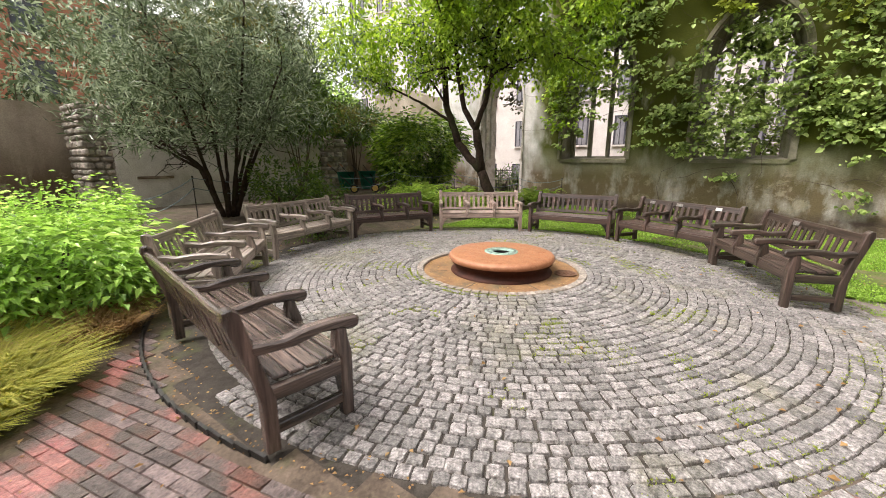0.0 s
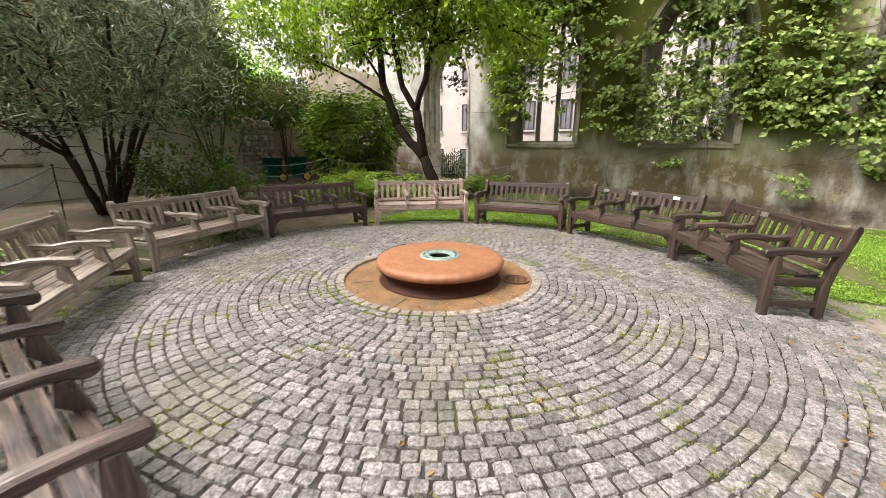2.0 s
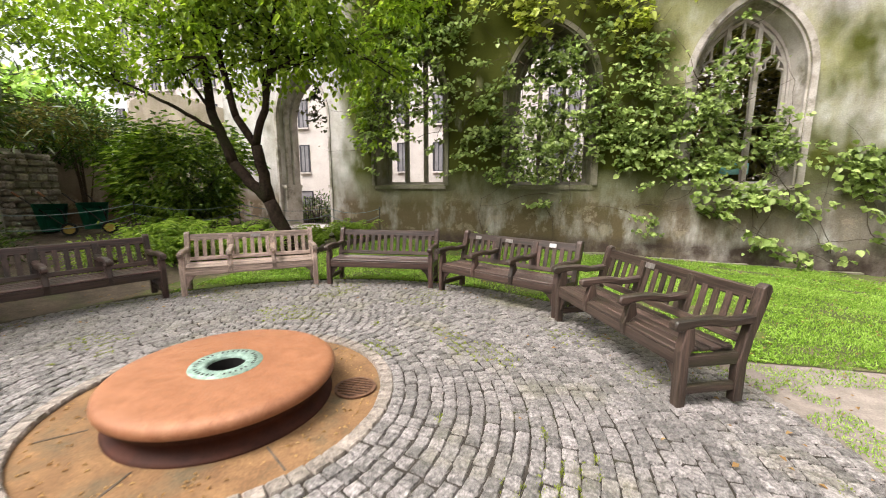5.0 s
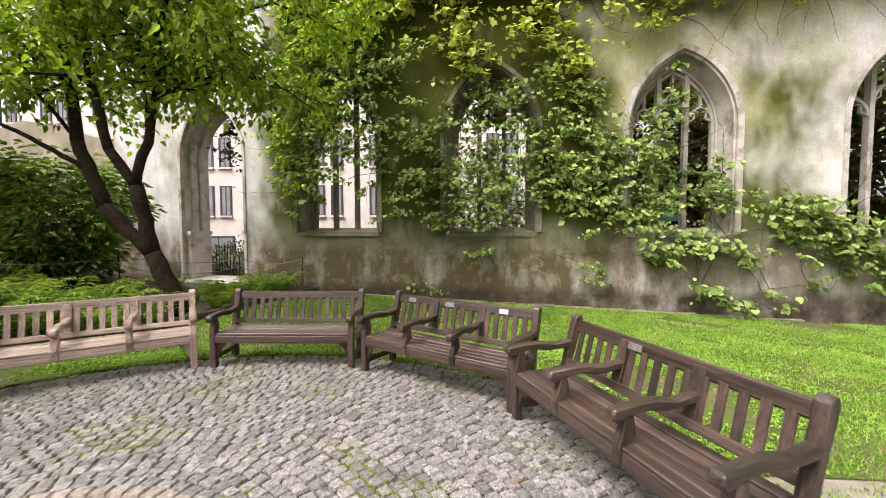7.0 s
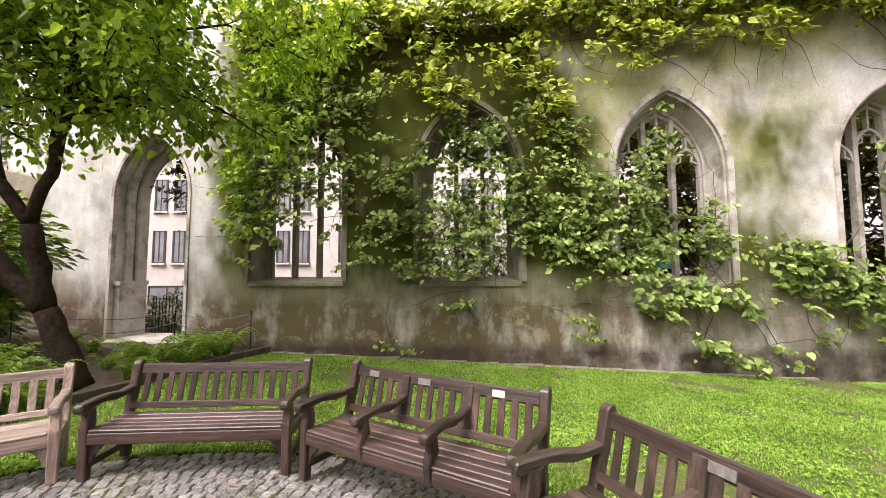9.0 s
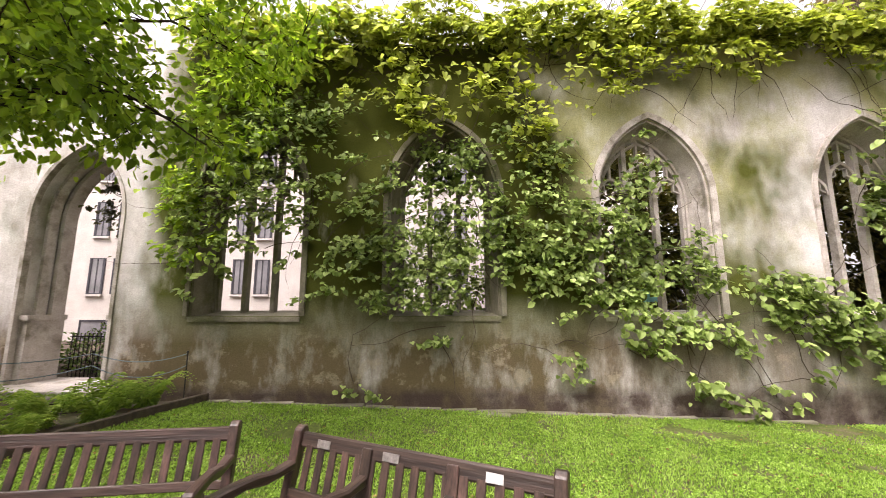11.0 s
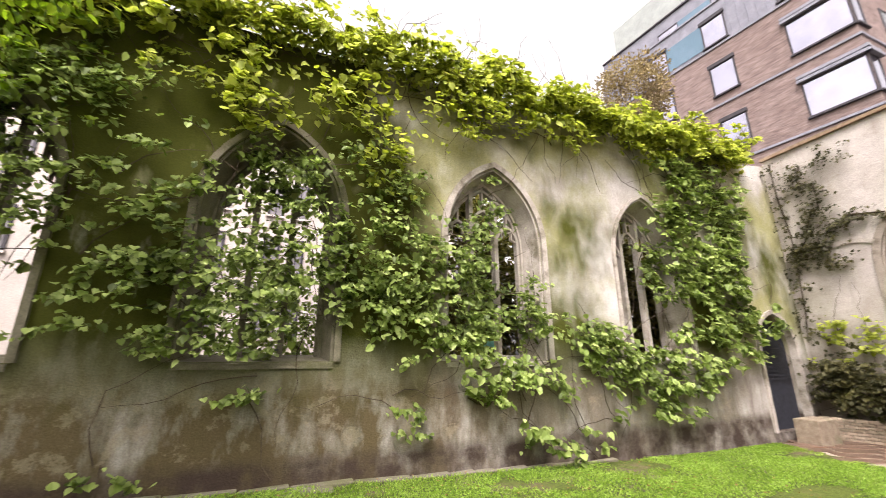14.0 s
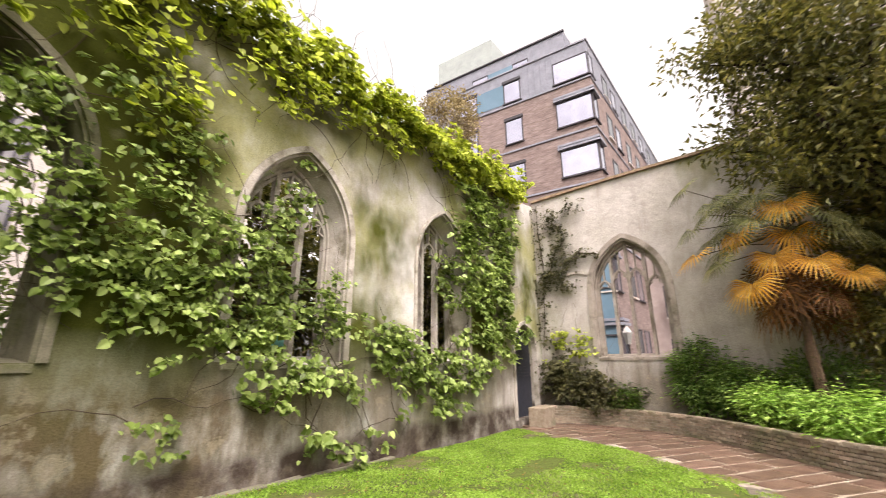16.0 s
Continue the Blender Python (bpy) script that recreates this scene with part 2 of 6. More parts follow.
def wood(name, c1, c2, c3, rough=0.4, shine=0.5):
    """Weathered timber with its grain along each of the three ways that a joiner lays it."""
    return [mat(name + "_" + ax, c1, c2, 11, rough, 0.35, 60, vary=0.28, c3=c3, scale3=3.0, shine=shine, speck=0.5, stretch=st, local=True)
            for ax, st in (("x", (0.07, 1.3, 1.3)), ("y", (1.3, 0.09, 1.3)), ("z", (1.3, 1.3, 0.09)))]


WOODS = {"brown": wood("weathered_brown_teak", (0.02, 0.011, 0.008), (0.088, 0.053, 0.041), (0.012, 0.009, 0.006)),
         "red": wood("reddish_brown_teak", (0.022, 0.012, 0.009), (0.09, 0.052, 0.042), (0.013, 0.009, 0.006)),
         "pale": wood("bleached_grey_teak", (0.2, 0.14, 0.115), (0.44, 0.33, 0.275), (0.12, 0.08, 0.06)),
         "grey": wood("silvered_teak", (0.12, 0.092, 0.075), (0.35, 0.29, 0.245), (0.065, 0.05, 0.038)),
         "wet": wood("damp_grey_brown_teak", (0.024, 0.016, 0.012), (0.13, 0.094, 0.077), (0.018, 0.012, 0.009), 0.27, 0.8),
         "moss": wood("mossy_brown_teak", (0.02, 0.012, 0.008), (0.084, 0.055, 0.043), (0.02, 0.018, 0.009))}

# ---- mesh helpers ----


def part(name, bm, material, parent=None, label="", smooth=False):
    """Links a bmesh as one mesh object, under a thing or a part."""
    me = bpy.data.meshes.new(name)
    if smooth:
        for f in bm.faces:
            f.smooth = True
    bm.to_mesh(me)
    bm.free()
    me.materials.append(material)
    ob = new(name, me)
    if parent:
        ob.parent = parent
    if label:
        ob["label"] = label
    return ob


def raw(name, verts, faces, material, parent=None, smooth=False):
    me = bpy.data.meshes.new(name)
    me.from_pydata(verts, [], faces)
    if smooth:
        me.shade_smooth()
    me.materials.append(material)
    ob = new(name, me)
    if parent:
        ob.parent = parent
    return ob


def thing(name, m, label, category, group="", kind=""):
    ob = new(name)
    ob.matrix_basis = m
    ob.empty_display_size = 0.1
    return tagged(ob, label, category, group, kind)


def box(bm, size, at=(0, 0, 0), rot=(0, 0, 0), bevel=0.0):
    m = pose(*at, *rot) @ Matrix.Diagonal((*size, 1))
    r = bmesh.ops.create_cube(bm, size=1.0, matrix=m)
    if bevel:
        es = list({e for v in r["verts"] for e in v.link_edges})
        bmesh.ops.bevel(bm, geom=es, offset=bevel, segments=1, affect="EDGES")
    return bm


def B(size, at=(0, 0, 0), rot=(0, 0, 0), bevel=0.0):
    return box(bmesh.new(), size, at, rot, bevel)


def prism(pts, depth, place, bevel=0.0):
    """A flat outline pts (a, b) pulled to a depth; place(a, b, d) gives the vertex."""
    bm = bmesh.new()
    f = bm.faces.new([bm.verts.new(place(a, b, 0)) for a, b in pts])
    r = bmesh.ops.extrude_face_region(bm, geom=[f])
    vs = [v for v in r["geom"] if isinstance(v, bmesh.types.BMVert)]
    a, b = Vector(place(0, 0, 0)), Vector(place(0, 0, depth))
    for v in vs:
        v.co += b - a
    bmesh.ops.recalc_face_normals(bm, faces=bm.faces)
    if bevel:
        bmesh.ops.bevel(bm, geom=[e for e in bm.edges if e.calc_face_angle(0) > 0.6], offset=bevel, segments=1, affect="EDGES")
    return bm


def tube(bm, pts, radii, sides=8):
    """A tapered round limb along pts."""
    pts = [Vector(p) for p in pts]
    rings = []
    for i, p in enumerate(pts):
        d = (pts[min(i + 1, len(pts) - 1)] - pts[max(i - 1, 0)]).normalized()
        q = d.to_track_quat("Z", "Y")
        r = radii[i] if isinstance(radii, (list, tuple)) else radii
        rings.append([bm.verts.new(p + q @ Vector((r * math.cos(a), r * math.sin(a), 0))) for a in (2 * math.pi * k / sides for k in range(sides))])
    for a, b in zip(rings, rings[1:]):
        for k in range(sides):
            bm.faces.new((a[k], a[(k + 1) % sides], b[(k + 1) % sides], b[k]))
    bm.faces.new(rings[-1])
    bm.faces.new(rings[0][::-1])
    return bm


def lathe(profile, sides=64):
    """A turned body from (radius, height) pairs."""
    bm = bmesh.new()
    rings = [[bm.verts.new((r * math.cos(2 * math.pi * k / sides), r * math.sin(2 * math.pi * k / sides), z)) for k in range(sides)] for r, z in profile]
    for a, b in zip(rings, rings[1:]):
        for k in range(sides):
            bm.faces.new((a[k], a[(k + 1) % sides], b[(k + 1) % sides], b[k]))
    bmesh.ops.recalc_face_normals(bm, faces=bm.faces)
    return bm


# ---- the lie of the land ----
CX, CY = -2.4, 4.52
SLOPE = math.atan(-0.10)
WO, WU, WN = Vector((0, 12.65, 0)), Vector((math.cos(SLOPE), math.sin(SLOPE), 0)), Vector((-math.sin(SLOPE), math.cos(SLOPE), 0))
EAST = 13.7


def step(v, a, b):
    s = min(1, max(0, (v - a) / (b - a)))
    return s * s * (3 - 2 * s)


def ground_z(x, y):
    """The paved circle is slightly domed; the lawn falls to the foot of the long wall and to the east; the western beds rise."""
    r = math.hypot(x - CX, y - CY)
    z = 0.08 - 0.0095 * min(r, 4.2) ** 2
    far = max(-0.38, min(0.03, -0.11 - 0.031 * x))
    k = max(step(y, 8.0, 12.0), step(x, 2.0, 6.0))
    z += (far - z) * k * step(r, 3.6, 5.5)
    return z + step(x, -6.0, -9.5) * 0.42


def W(u, v, z):
    """A point by its place along the long wall, its depth behind the face, and its height."""
    return WO + WU * u + WN * v + Vector((0, 0, z))


def E(s, v, z):
    """The same for the east wall: s runs south from the corner, v goes out to the east."""
    return WO + WU * (EAST + v) - WN * s + Vector((0, 0, z))


def axis(a, b, n):
    return [a + (b - a) * i / n for i in range(n + 1)]


def sheet(name, xs, ys, material, lift=0.0, keep=None, far=False):
    vs, fs = [], []
    for y in ys:
        for x in xs:
            vs.append((x, y, ground_z(x, y) + lift))
    w = len(xs)
    for j in range(len(ys) - 1):
        for i in range(w - 1):
            if keep is None or keep((xs[i] + xs[i + 1]) / 2, (ys[j] + ys[j + 1]) / 2):
                fs.append((j * w + i, j * w + i + 1, (j + 1) * w + i + 1, (j + 1) * w + i))
    return raw(name, vs, fs, material, smooth=True)


def radius(x, y):
    return math.hypot(x - CX, y - CY)


LAWN_EDGE = ((1.2, 6.25), (2.6, 6.35), (4.5, 6.0), (6.0, 5.9), (7.2, 6.15), (8.0, 6.45), (8.95, 7.25), (9.95, 8.37), (10.6, 9.8), (11.2, 11.2))


def on_lawn(x, y):
    """True within the lawn: behind the benches, up to the wall, and along its worn southern edge."""
    if radius(x, y) < 3.98 or y > 12.5 - 0.1 * x:
        return False
    if x < -4.1 - 0.35 * (13 - y) or y < 5.85:
        return False
    if x > LAWN_EDGE[-1][0]:
        return False
    if x < LAWN_EDGE[0][0]:
        return True
    for (x0, y0), (x1, y1) in zip(LAWN_EDGE, LAWN_EDGE[1:]):
        if x0 <= x <= x1:
            return y > y0 + (y1 - y0) * (x - x0) / (x1 - x0)
    return False


coarse = [-400, -120, -50] + axis(-30, -14, 8) + axis(-13, 15, 56) + axis(17, 35, 6) + [60, 140, 400]
ground = tagged(sheet("ground", coarse, coarse, EARTH, -0.035), "bare dark earth with leaf litter around the garden", "ground", kind="structure")
lawn = tagged(sheet("lawn", axis(-6, 12, 120), axis(5.8, 13.4, 76), TURF, 0.0, on_lawn), "patchy green lawn with bare earth spots", "lawn", kind="structure")


dirt = tagged(sheet("path", axis(-2, 8, 80), axis(-6, 8, 112), DIRT, -0.012, lambda x, y: radius(x, y) > 3.86 and x > -1.3 and x < 8 and y < 7.9 and not (x < 1.25 and y < 2.4)), "trodden sandy dirt path beside the lawn", "path", kind="structure")

# ---- the long ruined wall ----


def arch(u, half, sill, spring, apex, n=10):
    """A pointed opening's outline, anticlockwise from its lower left."""
    rise = apex - spring
    rad = (half * half + rise * rise) / (2 * half)
    right = []
    top = math.asin(min(1, rise / rad)) if rise <= rad else math.pi / 2
    for i in range(n + 1):
        a = top * i / n
        right.append((u + half - rad + rad * math.cos(a), spring + rad * math.sin(a)))
    left = [(2 * u - a, b) for a, b in right[::-1]][1:]
    return [(u - half, sill), (u + half, sill)] + right + left


def holed_wall(outer, holes, place, thick, material, name, label):
    bm = bmesh.new()
    edges = []
    for loop in [outer] + holes:
        vs = [bm.verts.new(place(a, 0, b)) for a, b in loop]
        for i in range(len(vs)):
            if (vs[i].co - vs[i - 1].co).length > 1e-5:
                edges.append(bm.edges.new((vs[i - 1], vs[i])))
    bmesh.ops.triangle_fill(bm, edges=edges, use_beauty=True, use_dissolve=False)
    faces = list(bm.faces)
    r = bmesh.ops.extrude_face_region(bm, geom=faces)
    shift = Vector(place(0, thick, 0)) - Vector(place(0, 0, 0))
    for v in r["geom"]:
        if isinstance(v, bmesh.types.BMVert):
            v.co += shift
    bmesh.ops.recalc_face_normals(bm, faces=bm.faces)
    return tagged(part(name, bm, material), label, "wall", kind="structure")


SILL, SPRING, APEX, HALF, THICK = 1.5, 3.75, 5.3, 1.05, 0.85
WINDOWS = (-3.62, 0.08, 4.07, 8.17)
DOOR_U = -7.05
top_line = [(14.55, 7.35), (13.3, 7.2), (11.8, 7.0), (10.0, 7.05), (8.2, 6.95), (6.5, 7.0), (4.6, 6.95), (2.5, 7.0), (0.5, 6.95), (-1.5, 7.0), (-3.5, 6.9), (-5.5, 6.95), (-7.5, 6.8), (-9.0, 6.9), (-9.95, 6.6)]
door_hole = arch(DOOR_U, 0.9, 0.22, 3.45, 4.86)
corner_door = arch(12.4, 0.76, -0.2, 1.75, 2.64)
north = holed_wall([(-9.95, -0.8), (14.55, -0.8)] + top_line, [arch(u, HALF, SILL, SPRING, APEX) for u in WINDOWS] + [door_hole, corner_door],
                   W, THICK, RENDER, "wall_north", "ruined church wall of stained grey render with pointed windows")
E_WIN = 3.08
east = holed_wall([(0.0, -0.9), (16.0, -0.9), (16.0, 7.8), (10, 7.65), (5.6, 7.55), (2.5, 7.48), (0.0, 7.38)], [arch(E_WIN, 1.12, 1.6, 3.7, 5.35)],
                  E, 0.7, PALE_RENDER, "wall_east", "pale rendered ruined wall with a traceried window")


def band(name, pts, w, v0, v1, place, material, parent, closed=False, label=""):
    """A moulding that follows the outline pts with an in-plane width w, from depth v0 to v1."""
    bm = bmesh.new()
    rows, n = [], len(pts)
    for i, p in enumerate(pts):
        a = pts[i - 1] if (i or closed) else pts[i]
        c = pts[(i + 1) % n] if (i < n - 1 or closed) else pts[i]
        t = Vector((c[0] - a[0], c[1] - a[1])).normalized()
        q = Vector((-t.y, t.x)) * (w / 2)
        rows.append([bm.verts.new(place(p[0] + s * q.x, v, p[1] + s * q.y)) for s, v in ((-1, v0), (1, v0), (1, v1), (-1, v1))])
    for a, b in zip(rows, rows[1:] + (rows[:1] if closed else [])):
        for k in range(4):
            bm.faces.new((a[k], a[(k + 1) % 4], b[(k + 1) % 4], b[k]))
    if not closed:
        bm.faces.new(rows[0])
        bm.faces.new(rows[-1][::-1])
    bmesh.ops.recalc_face_normals(bm, faces=bm.faces)
    return part(name, bm, material, parent, label)


def window(name, u, half, sill, spring, apex, place, stone, label, lights=3, v=0.44, hood=True, hood_w=0.12, splay=0.14):
    """Gothic tracery set back in its opening: frame, mullions, cusped heads and eyelets, sill and hood mould."""
    w = tagged(new(name), label, "window", kind="structure")
    w.empty_display_size = 0.1
    full, peak = half, apex
    if splay:
        o, i_ = arch(u, half - 0.035, sill, spring, apex - 0.035), arch(u, half - splay, sill, spring, apex - splay)
        o, i_ = o[1:] + o[:1], i_[1:] + i_[:1]
        bm = bmesh.new()
        rows = [[bm.verts.new(place(a[0], 0.1, a[1])), bm.verts.new(place(b[0], v, b[1])), bm.verts.new(place(b[0], v + 0.2, b[1])), bm.verts.new(place(a[0], v + 0.2, a[1]))] for a, b in zip(o, i_)]
        for a, b in zip(rows, rows[1:]):
            for k in range(4):
                bm.faces.new((a[k], b[k], b[(k + 1) % 4], a[(k + 1) % 4]))
        bmesh.ops.recalc_face_normals(bm, faces=bm.faces)
        part("splayed_reveal", bm, stone, w)
        half, apex, v = half - splay + 0.06, apex - splay + 0.06, v + 0.02
    ring = arch(u, half - 0.05, sill + 0.0, spring, apex - 0.07)
    band("window_frame", ring[1:] + ring[:1], 0.11, v, v + 0.2, place, stone, w)
    inner = arch(u, half - 0.13, sill, spring, apex - 0.2)
    band("inner_moulding", inner[1:] + inner[:1], 0.06, v + 0.05, v + 0.17, place, stone, w)
    wide = 2 * (half - 0.1) / lights
    rise = apex - spring

    def crown(x):
        d = abs(x - u)
        rad = (half * half + rise * rise) / (2 * half)
        return spring + math.sqrt(max(0, rad * rad - (d + rad - half) ** 2))

    for k in range(1, lights):
        x = u - half + 0.1 + wide * k
        band("mullion", [(x, sill), (x, crown(x) - 0.05)], 0.09, v + 0.02, v + 0.18, place, stone, w)
    for k in range(lights):
        x = u - half + 0.1 + wide * (k + 0.5)
        base = spring + (0.3 if abs(k - (lights - 1) / 2) < 0.6 else 0.0) + (0.15 if lights == 3 else 0.05)
        head = arch(x, wide / 2 - 0.04, 0, base, base + wide * 0.62, 6)[2:]
        band("light_head", head, 0.055, v + 0.04, v + 0.16, place, stone, w)
        for s in (-1, 1):
            cusp = [(x + s * wide * 0.46, base + 0.02), (x + s * wide * 0.2, base + 0.1), (x + s * wide * 0.22, base + 0.26), (x + s * wide * 0.06, base + wide * 0.42)]
            band("cusp", cusp, 0.032, v + 0.06, v + 0.14, place, stone, w)
        z0, z1 = base + wide * 0.6, crown(x) - 0.06
        if z1 > z0 + 0.2:
            band("tracery_bar", [(x, z0), (x, z1)], 0.045, v + 0.05, v + 0.15, place, stone, w)
    slab = bmesh.new()
    pts = [place(u + s * (full - 0.005), d, z) for d, z in ((-0.03, sill - 0.1), (-0.03, sill - 0.02), (v + 0.3, sill + 0.1), (v + 0.3, sill - 0.1)) for s in (-1, 1)]
    vs = [slab.verts.new(p) for p in pts]
    for a, b, c, d in ((0, 1, 3, 2), (2, 3, 5, 4), (4, 5, 7, 6), (6, 7, 1, 0), (0, 2, 4, 6), (1, 7, 5, 3)):
        slab.faces.new((vs[a], vs[b], vs[c], vs[d]))
    bmesh.ops.recalc_face_normals(slab, faces=slab.faces)
    part("window_sill", slab, stone, w)
    if hood:
        o = arch(u, full + hood_w / 2, sill, spring, peak + hood_w * 0.6)
        band("hood_mould", o[1:] + o[:1], hood_w, -0.05, 0.12, place, stone, w)
        o = arch(u, full - 0.02, sill, spring, peak - 0.02)
        band("roll_moulding", o[1:] + o[:1], 0.05, 0.02, 0.2, place, stone, w)
    return w


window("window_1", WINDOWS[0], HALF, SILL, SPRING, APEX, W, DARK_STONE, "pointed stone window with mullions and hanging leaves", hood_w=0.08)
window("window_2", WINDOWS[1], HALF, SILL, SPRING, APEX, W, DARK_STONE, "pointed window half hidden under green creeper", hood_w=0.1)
window("window_3", WINDOWS[2], HALF, SILL, SPRING, APEX, W, STONE, "pale stone gothic window with broken tracery")
window("window_4", WINDOWS[3], HALF, SILL, SPRING, APEX, W, STONE, "gothic window overgrown by creeper on one side", hood_w=0.08)
window("window_5", E_WIN, 1.12, 1.6, 3.7, 5.35, E, mat("weathered_brown_stone", (0.26, 0.22, 0.19), (0.38, 0.33, 0.29), 3, 0.9, 0.4, 50, c3=(0.15, 0.125, 0.1), scale3=1.6), "four-light gothic window in the pale wall", lights=4, v=0.2, hood_w=0.16, splay=0.0)
string = [(1.05, 4.35), (1.35, 4.42), (1.7, 4.4), (1.93, 4.3)]
band("string_course", string, 0.1, -0.05, 0.03, E, STONE, east)
cop = [(0.0, 7.42), (2.5, 7.52), (5.6, 7.59), (10, 7.69), (16, 7.84)]
band("coping", cop, 0.09, -0.1, 0.75, E, mat("brown_coping", (0.2, 0.13, 0.08), (0.32, 0.24, 0.17), 5, vary=0.1), east)

# the open doorway in the long wall
doorway = tagged(new("door_1"), "open pointed stone doorway with moulded jambs", "doorway", kind="structure")
o = arch(DOOR_U, 0.93, 0.2, 3.45, 4.9)
band("hood_mould", o[1:] + o[:1], 0.07, -0.025, 0.1, W, STONE, doorway)
o = arch(DOOR_U, 0.87, 1.5, 3.45, 4.82)
band("inner_order", o[1:] + o[:1], 0.07, 0.3, 0.5, W, STONE, doorway)
o = arch(DOOR_U, 0.82, 1.5, 3.45, 4.75)
band("roll_moulding", o[1:] + o[:1], 0.09, 0.55, 0.82, W, STONE, doorway)
for s, name in ((-1, "jamb"), (1, "jamb")):
    band(name, [(DOOR_U + s * 0.85, 0.2), (DOOR_U + s * 0.85, 1.42)], 0.1 if s > 0 else 0.2, 0.1, 0.82, W, STONE, doorway)
    band("impost", [(DOOR_U + s * 0.84, 1.42), (DOOR_U + s * 0.84, 1.52)], 0.12 if s > 0 else 0.24, 0.06, 0.84, W, STONE, doorway)
band("threshold", [(DOOR_U - 1.3, 0.16), (DOOR_U + 1.2, 0.16)], 0.18, -0.55, 0.9, W, STONE, doorway)

# the small door in the corner
cd = tagged(new("door_2"), "dark louvred door in a pointed stone doorway", "door", kind="structure")
o = arch(12.4, 0.8, -0.2, 1.75, 2.72)
band("door_surround", o[1:] + o[:1], 0.1, -0.06, 0.12, W, STONE, cd)
DOORPAINT = mat("blue_black_paint", (0.02, 0.022, 0.03), (0.035, 0.037, 0.05), 8, 0.5, 0.2)
leafm = bmesh.new()
o = arch(12.4, 0.76, -0.2, 1.75, 2.6)
f = leafm.faces.new([leafm.verts.new(W(a, 0.22, b)) for a, b in o])
ex = bmesh.ops.extrude_face_region(leafm, geom=[f])
for v in ex["geom"]:
    if isinstance(v, bmesh.types.BMVert):
        v.co += WN * 0.06
part("door_leaf", leafm, DOORPAINT, cd)
for k in range(9):
    z = 1.0 + 0.1 * k
    band("louvre", [(11.75, z), (13.05, z)], 0.05, 0.18, 0.22, W, DOORPAINT, cd)

# flat stones along the wall's foot
rng = random.Random(4)
u = -4.2
foot = tagged(new("kerb_stones"), "flat worn stones along the foot of the wall", "kerb", kind="structure")
while u < 6.2:
    ln = rng.uniform(0.35, 0.9)
    p = W(u + ln / 2, -0.12, 0)
    z = ground_z(p.x, p.y)
    part("stone", B((ln - 0.02, 0.16 + rng.uniform(-0.02, 0.05), 0.1), (p.x, p.y, z - 0.025), (rng.uniform(-2, 2), rng.uniform(-2, 2), math.degrees(SLOPE)), 0.012), DARK_STONE, foot)
    u += ln
part("stone", B((0.65, 0.3, 0.1), (*W(0.9, -0.3, 0).xy, -0.175), (1, 1, math.degrees(SLOPE)), 0.015), DARK_STONE, foot)

# ---- west side walls ----
tagged(part("wall_west", B((0.5, 14.0, 3.4), (-13.6, -3.9, 1.1)), BROWN_RENDER), "dark brown rendered boundary wall", "wall", kind="structure")
ww2 = tagged(part("wall_west_pale", B((0.5, 6.3, 2.8), (-12.05, 6.3, 0.9)), WHITEWASH), "low pale plastered boundary wall", "wall", kind="structure")
part("plaster_scar", B((0.02, 0.8, 0.07), (-11.79, 3.9, 1.05), bevel=0.01), BROWN_RENDER, ww2)
tagged(part("wall_northwest", B((0.5, 5.2, 3.0), (-13.2, 12.1, 0.9)), BROWN_RENDER), "dark damp wall behind the shrub", "wall", kind="structure")
bm = prism([(-15.0, 3.6), (-14.6, 4.5), (-13.6, 4.75), (-12.3, 4.55), (-11.2, 4.2), (-9.95, 3.9), (-9.95, -0.5), (-15.0, -0.5)], 0.6, lambda a, b, d: W(a, 0.4 + d, b))
tagged(part("wall_stub", bm, BROWN_RENDER), "broken stump of ruined wall with a sloping top", "wall", kind="structure")


def rubble(name, x, y, w, d, h, seed, label):
    """A pier of rough stones laid in courses."""
    r = random.Random(seed)
    z0 = ground_z(x, y)
    p = tagged(part(name, B((w * 0.86, d * 0.86, h - 0.05), (x, y, z0 + h / 2 - 0.2)), MORTAR), label, "wall", kind="structure")
    z = 0.0
    while z < h - 0.1:
        ch = r.uniform(0.12, 0.2)
        for side in range(4):
            a = -0.5
            ext = w if side % 2 == 0 else d
            while a < 0.5:
                ln = r.uniform(0.14, 0.32) / ext
                m = min(a + ln / 2, 0.5)
                off = r.uniform(-0.02, 0.03)
                px, py = ((m * w, -d / 2 * 0.92 - off), (w / 2 * 0.92 + off, m * d), (m * w, d / 2 * 0.92 + off), (-w / 2 * 0.92 - off, m * d))[side]
                sz = (ln * ext - 0.015, 0.12, ch - 0.015) if side % 2 == 0 else (0.12, ln * ext - 0.015, ch - 0.015)
                part("stone", B(sz, (x + px, y + py, z0 + z + ch / 2), (r.uniform(-9, 9), r.uniform(-9, 9), r.uniform(-9, 9)), 0.035), RUBBLE, p)
                a += ln
        z += ch
    return p


rubble("wall_pier_rubble", -12.0, 9.4, 0.8, 0.9, 1.9, 2, "rough rubble stone pier under a climbing shrub")
rubble("wall_end_rubble", -12.6, 2.95, 1.3, 0.6, 2.5, 3, "rough rubble stone end of the boundary wall")
# Out of view; added to keep low southern sky light off the garden.
tagged(part("sky_block_south", B((40, 0.8, 9.5), (-2, -7.5, 3.8)), BROWN_RENDER), "unseen tall wall added on the south to block low sky light", "wall", kind="structure")

# ---- benches ----


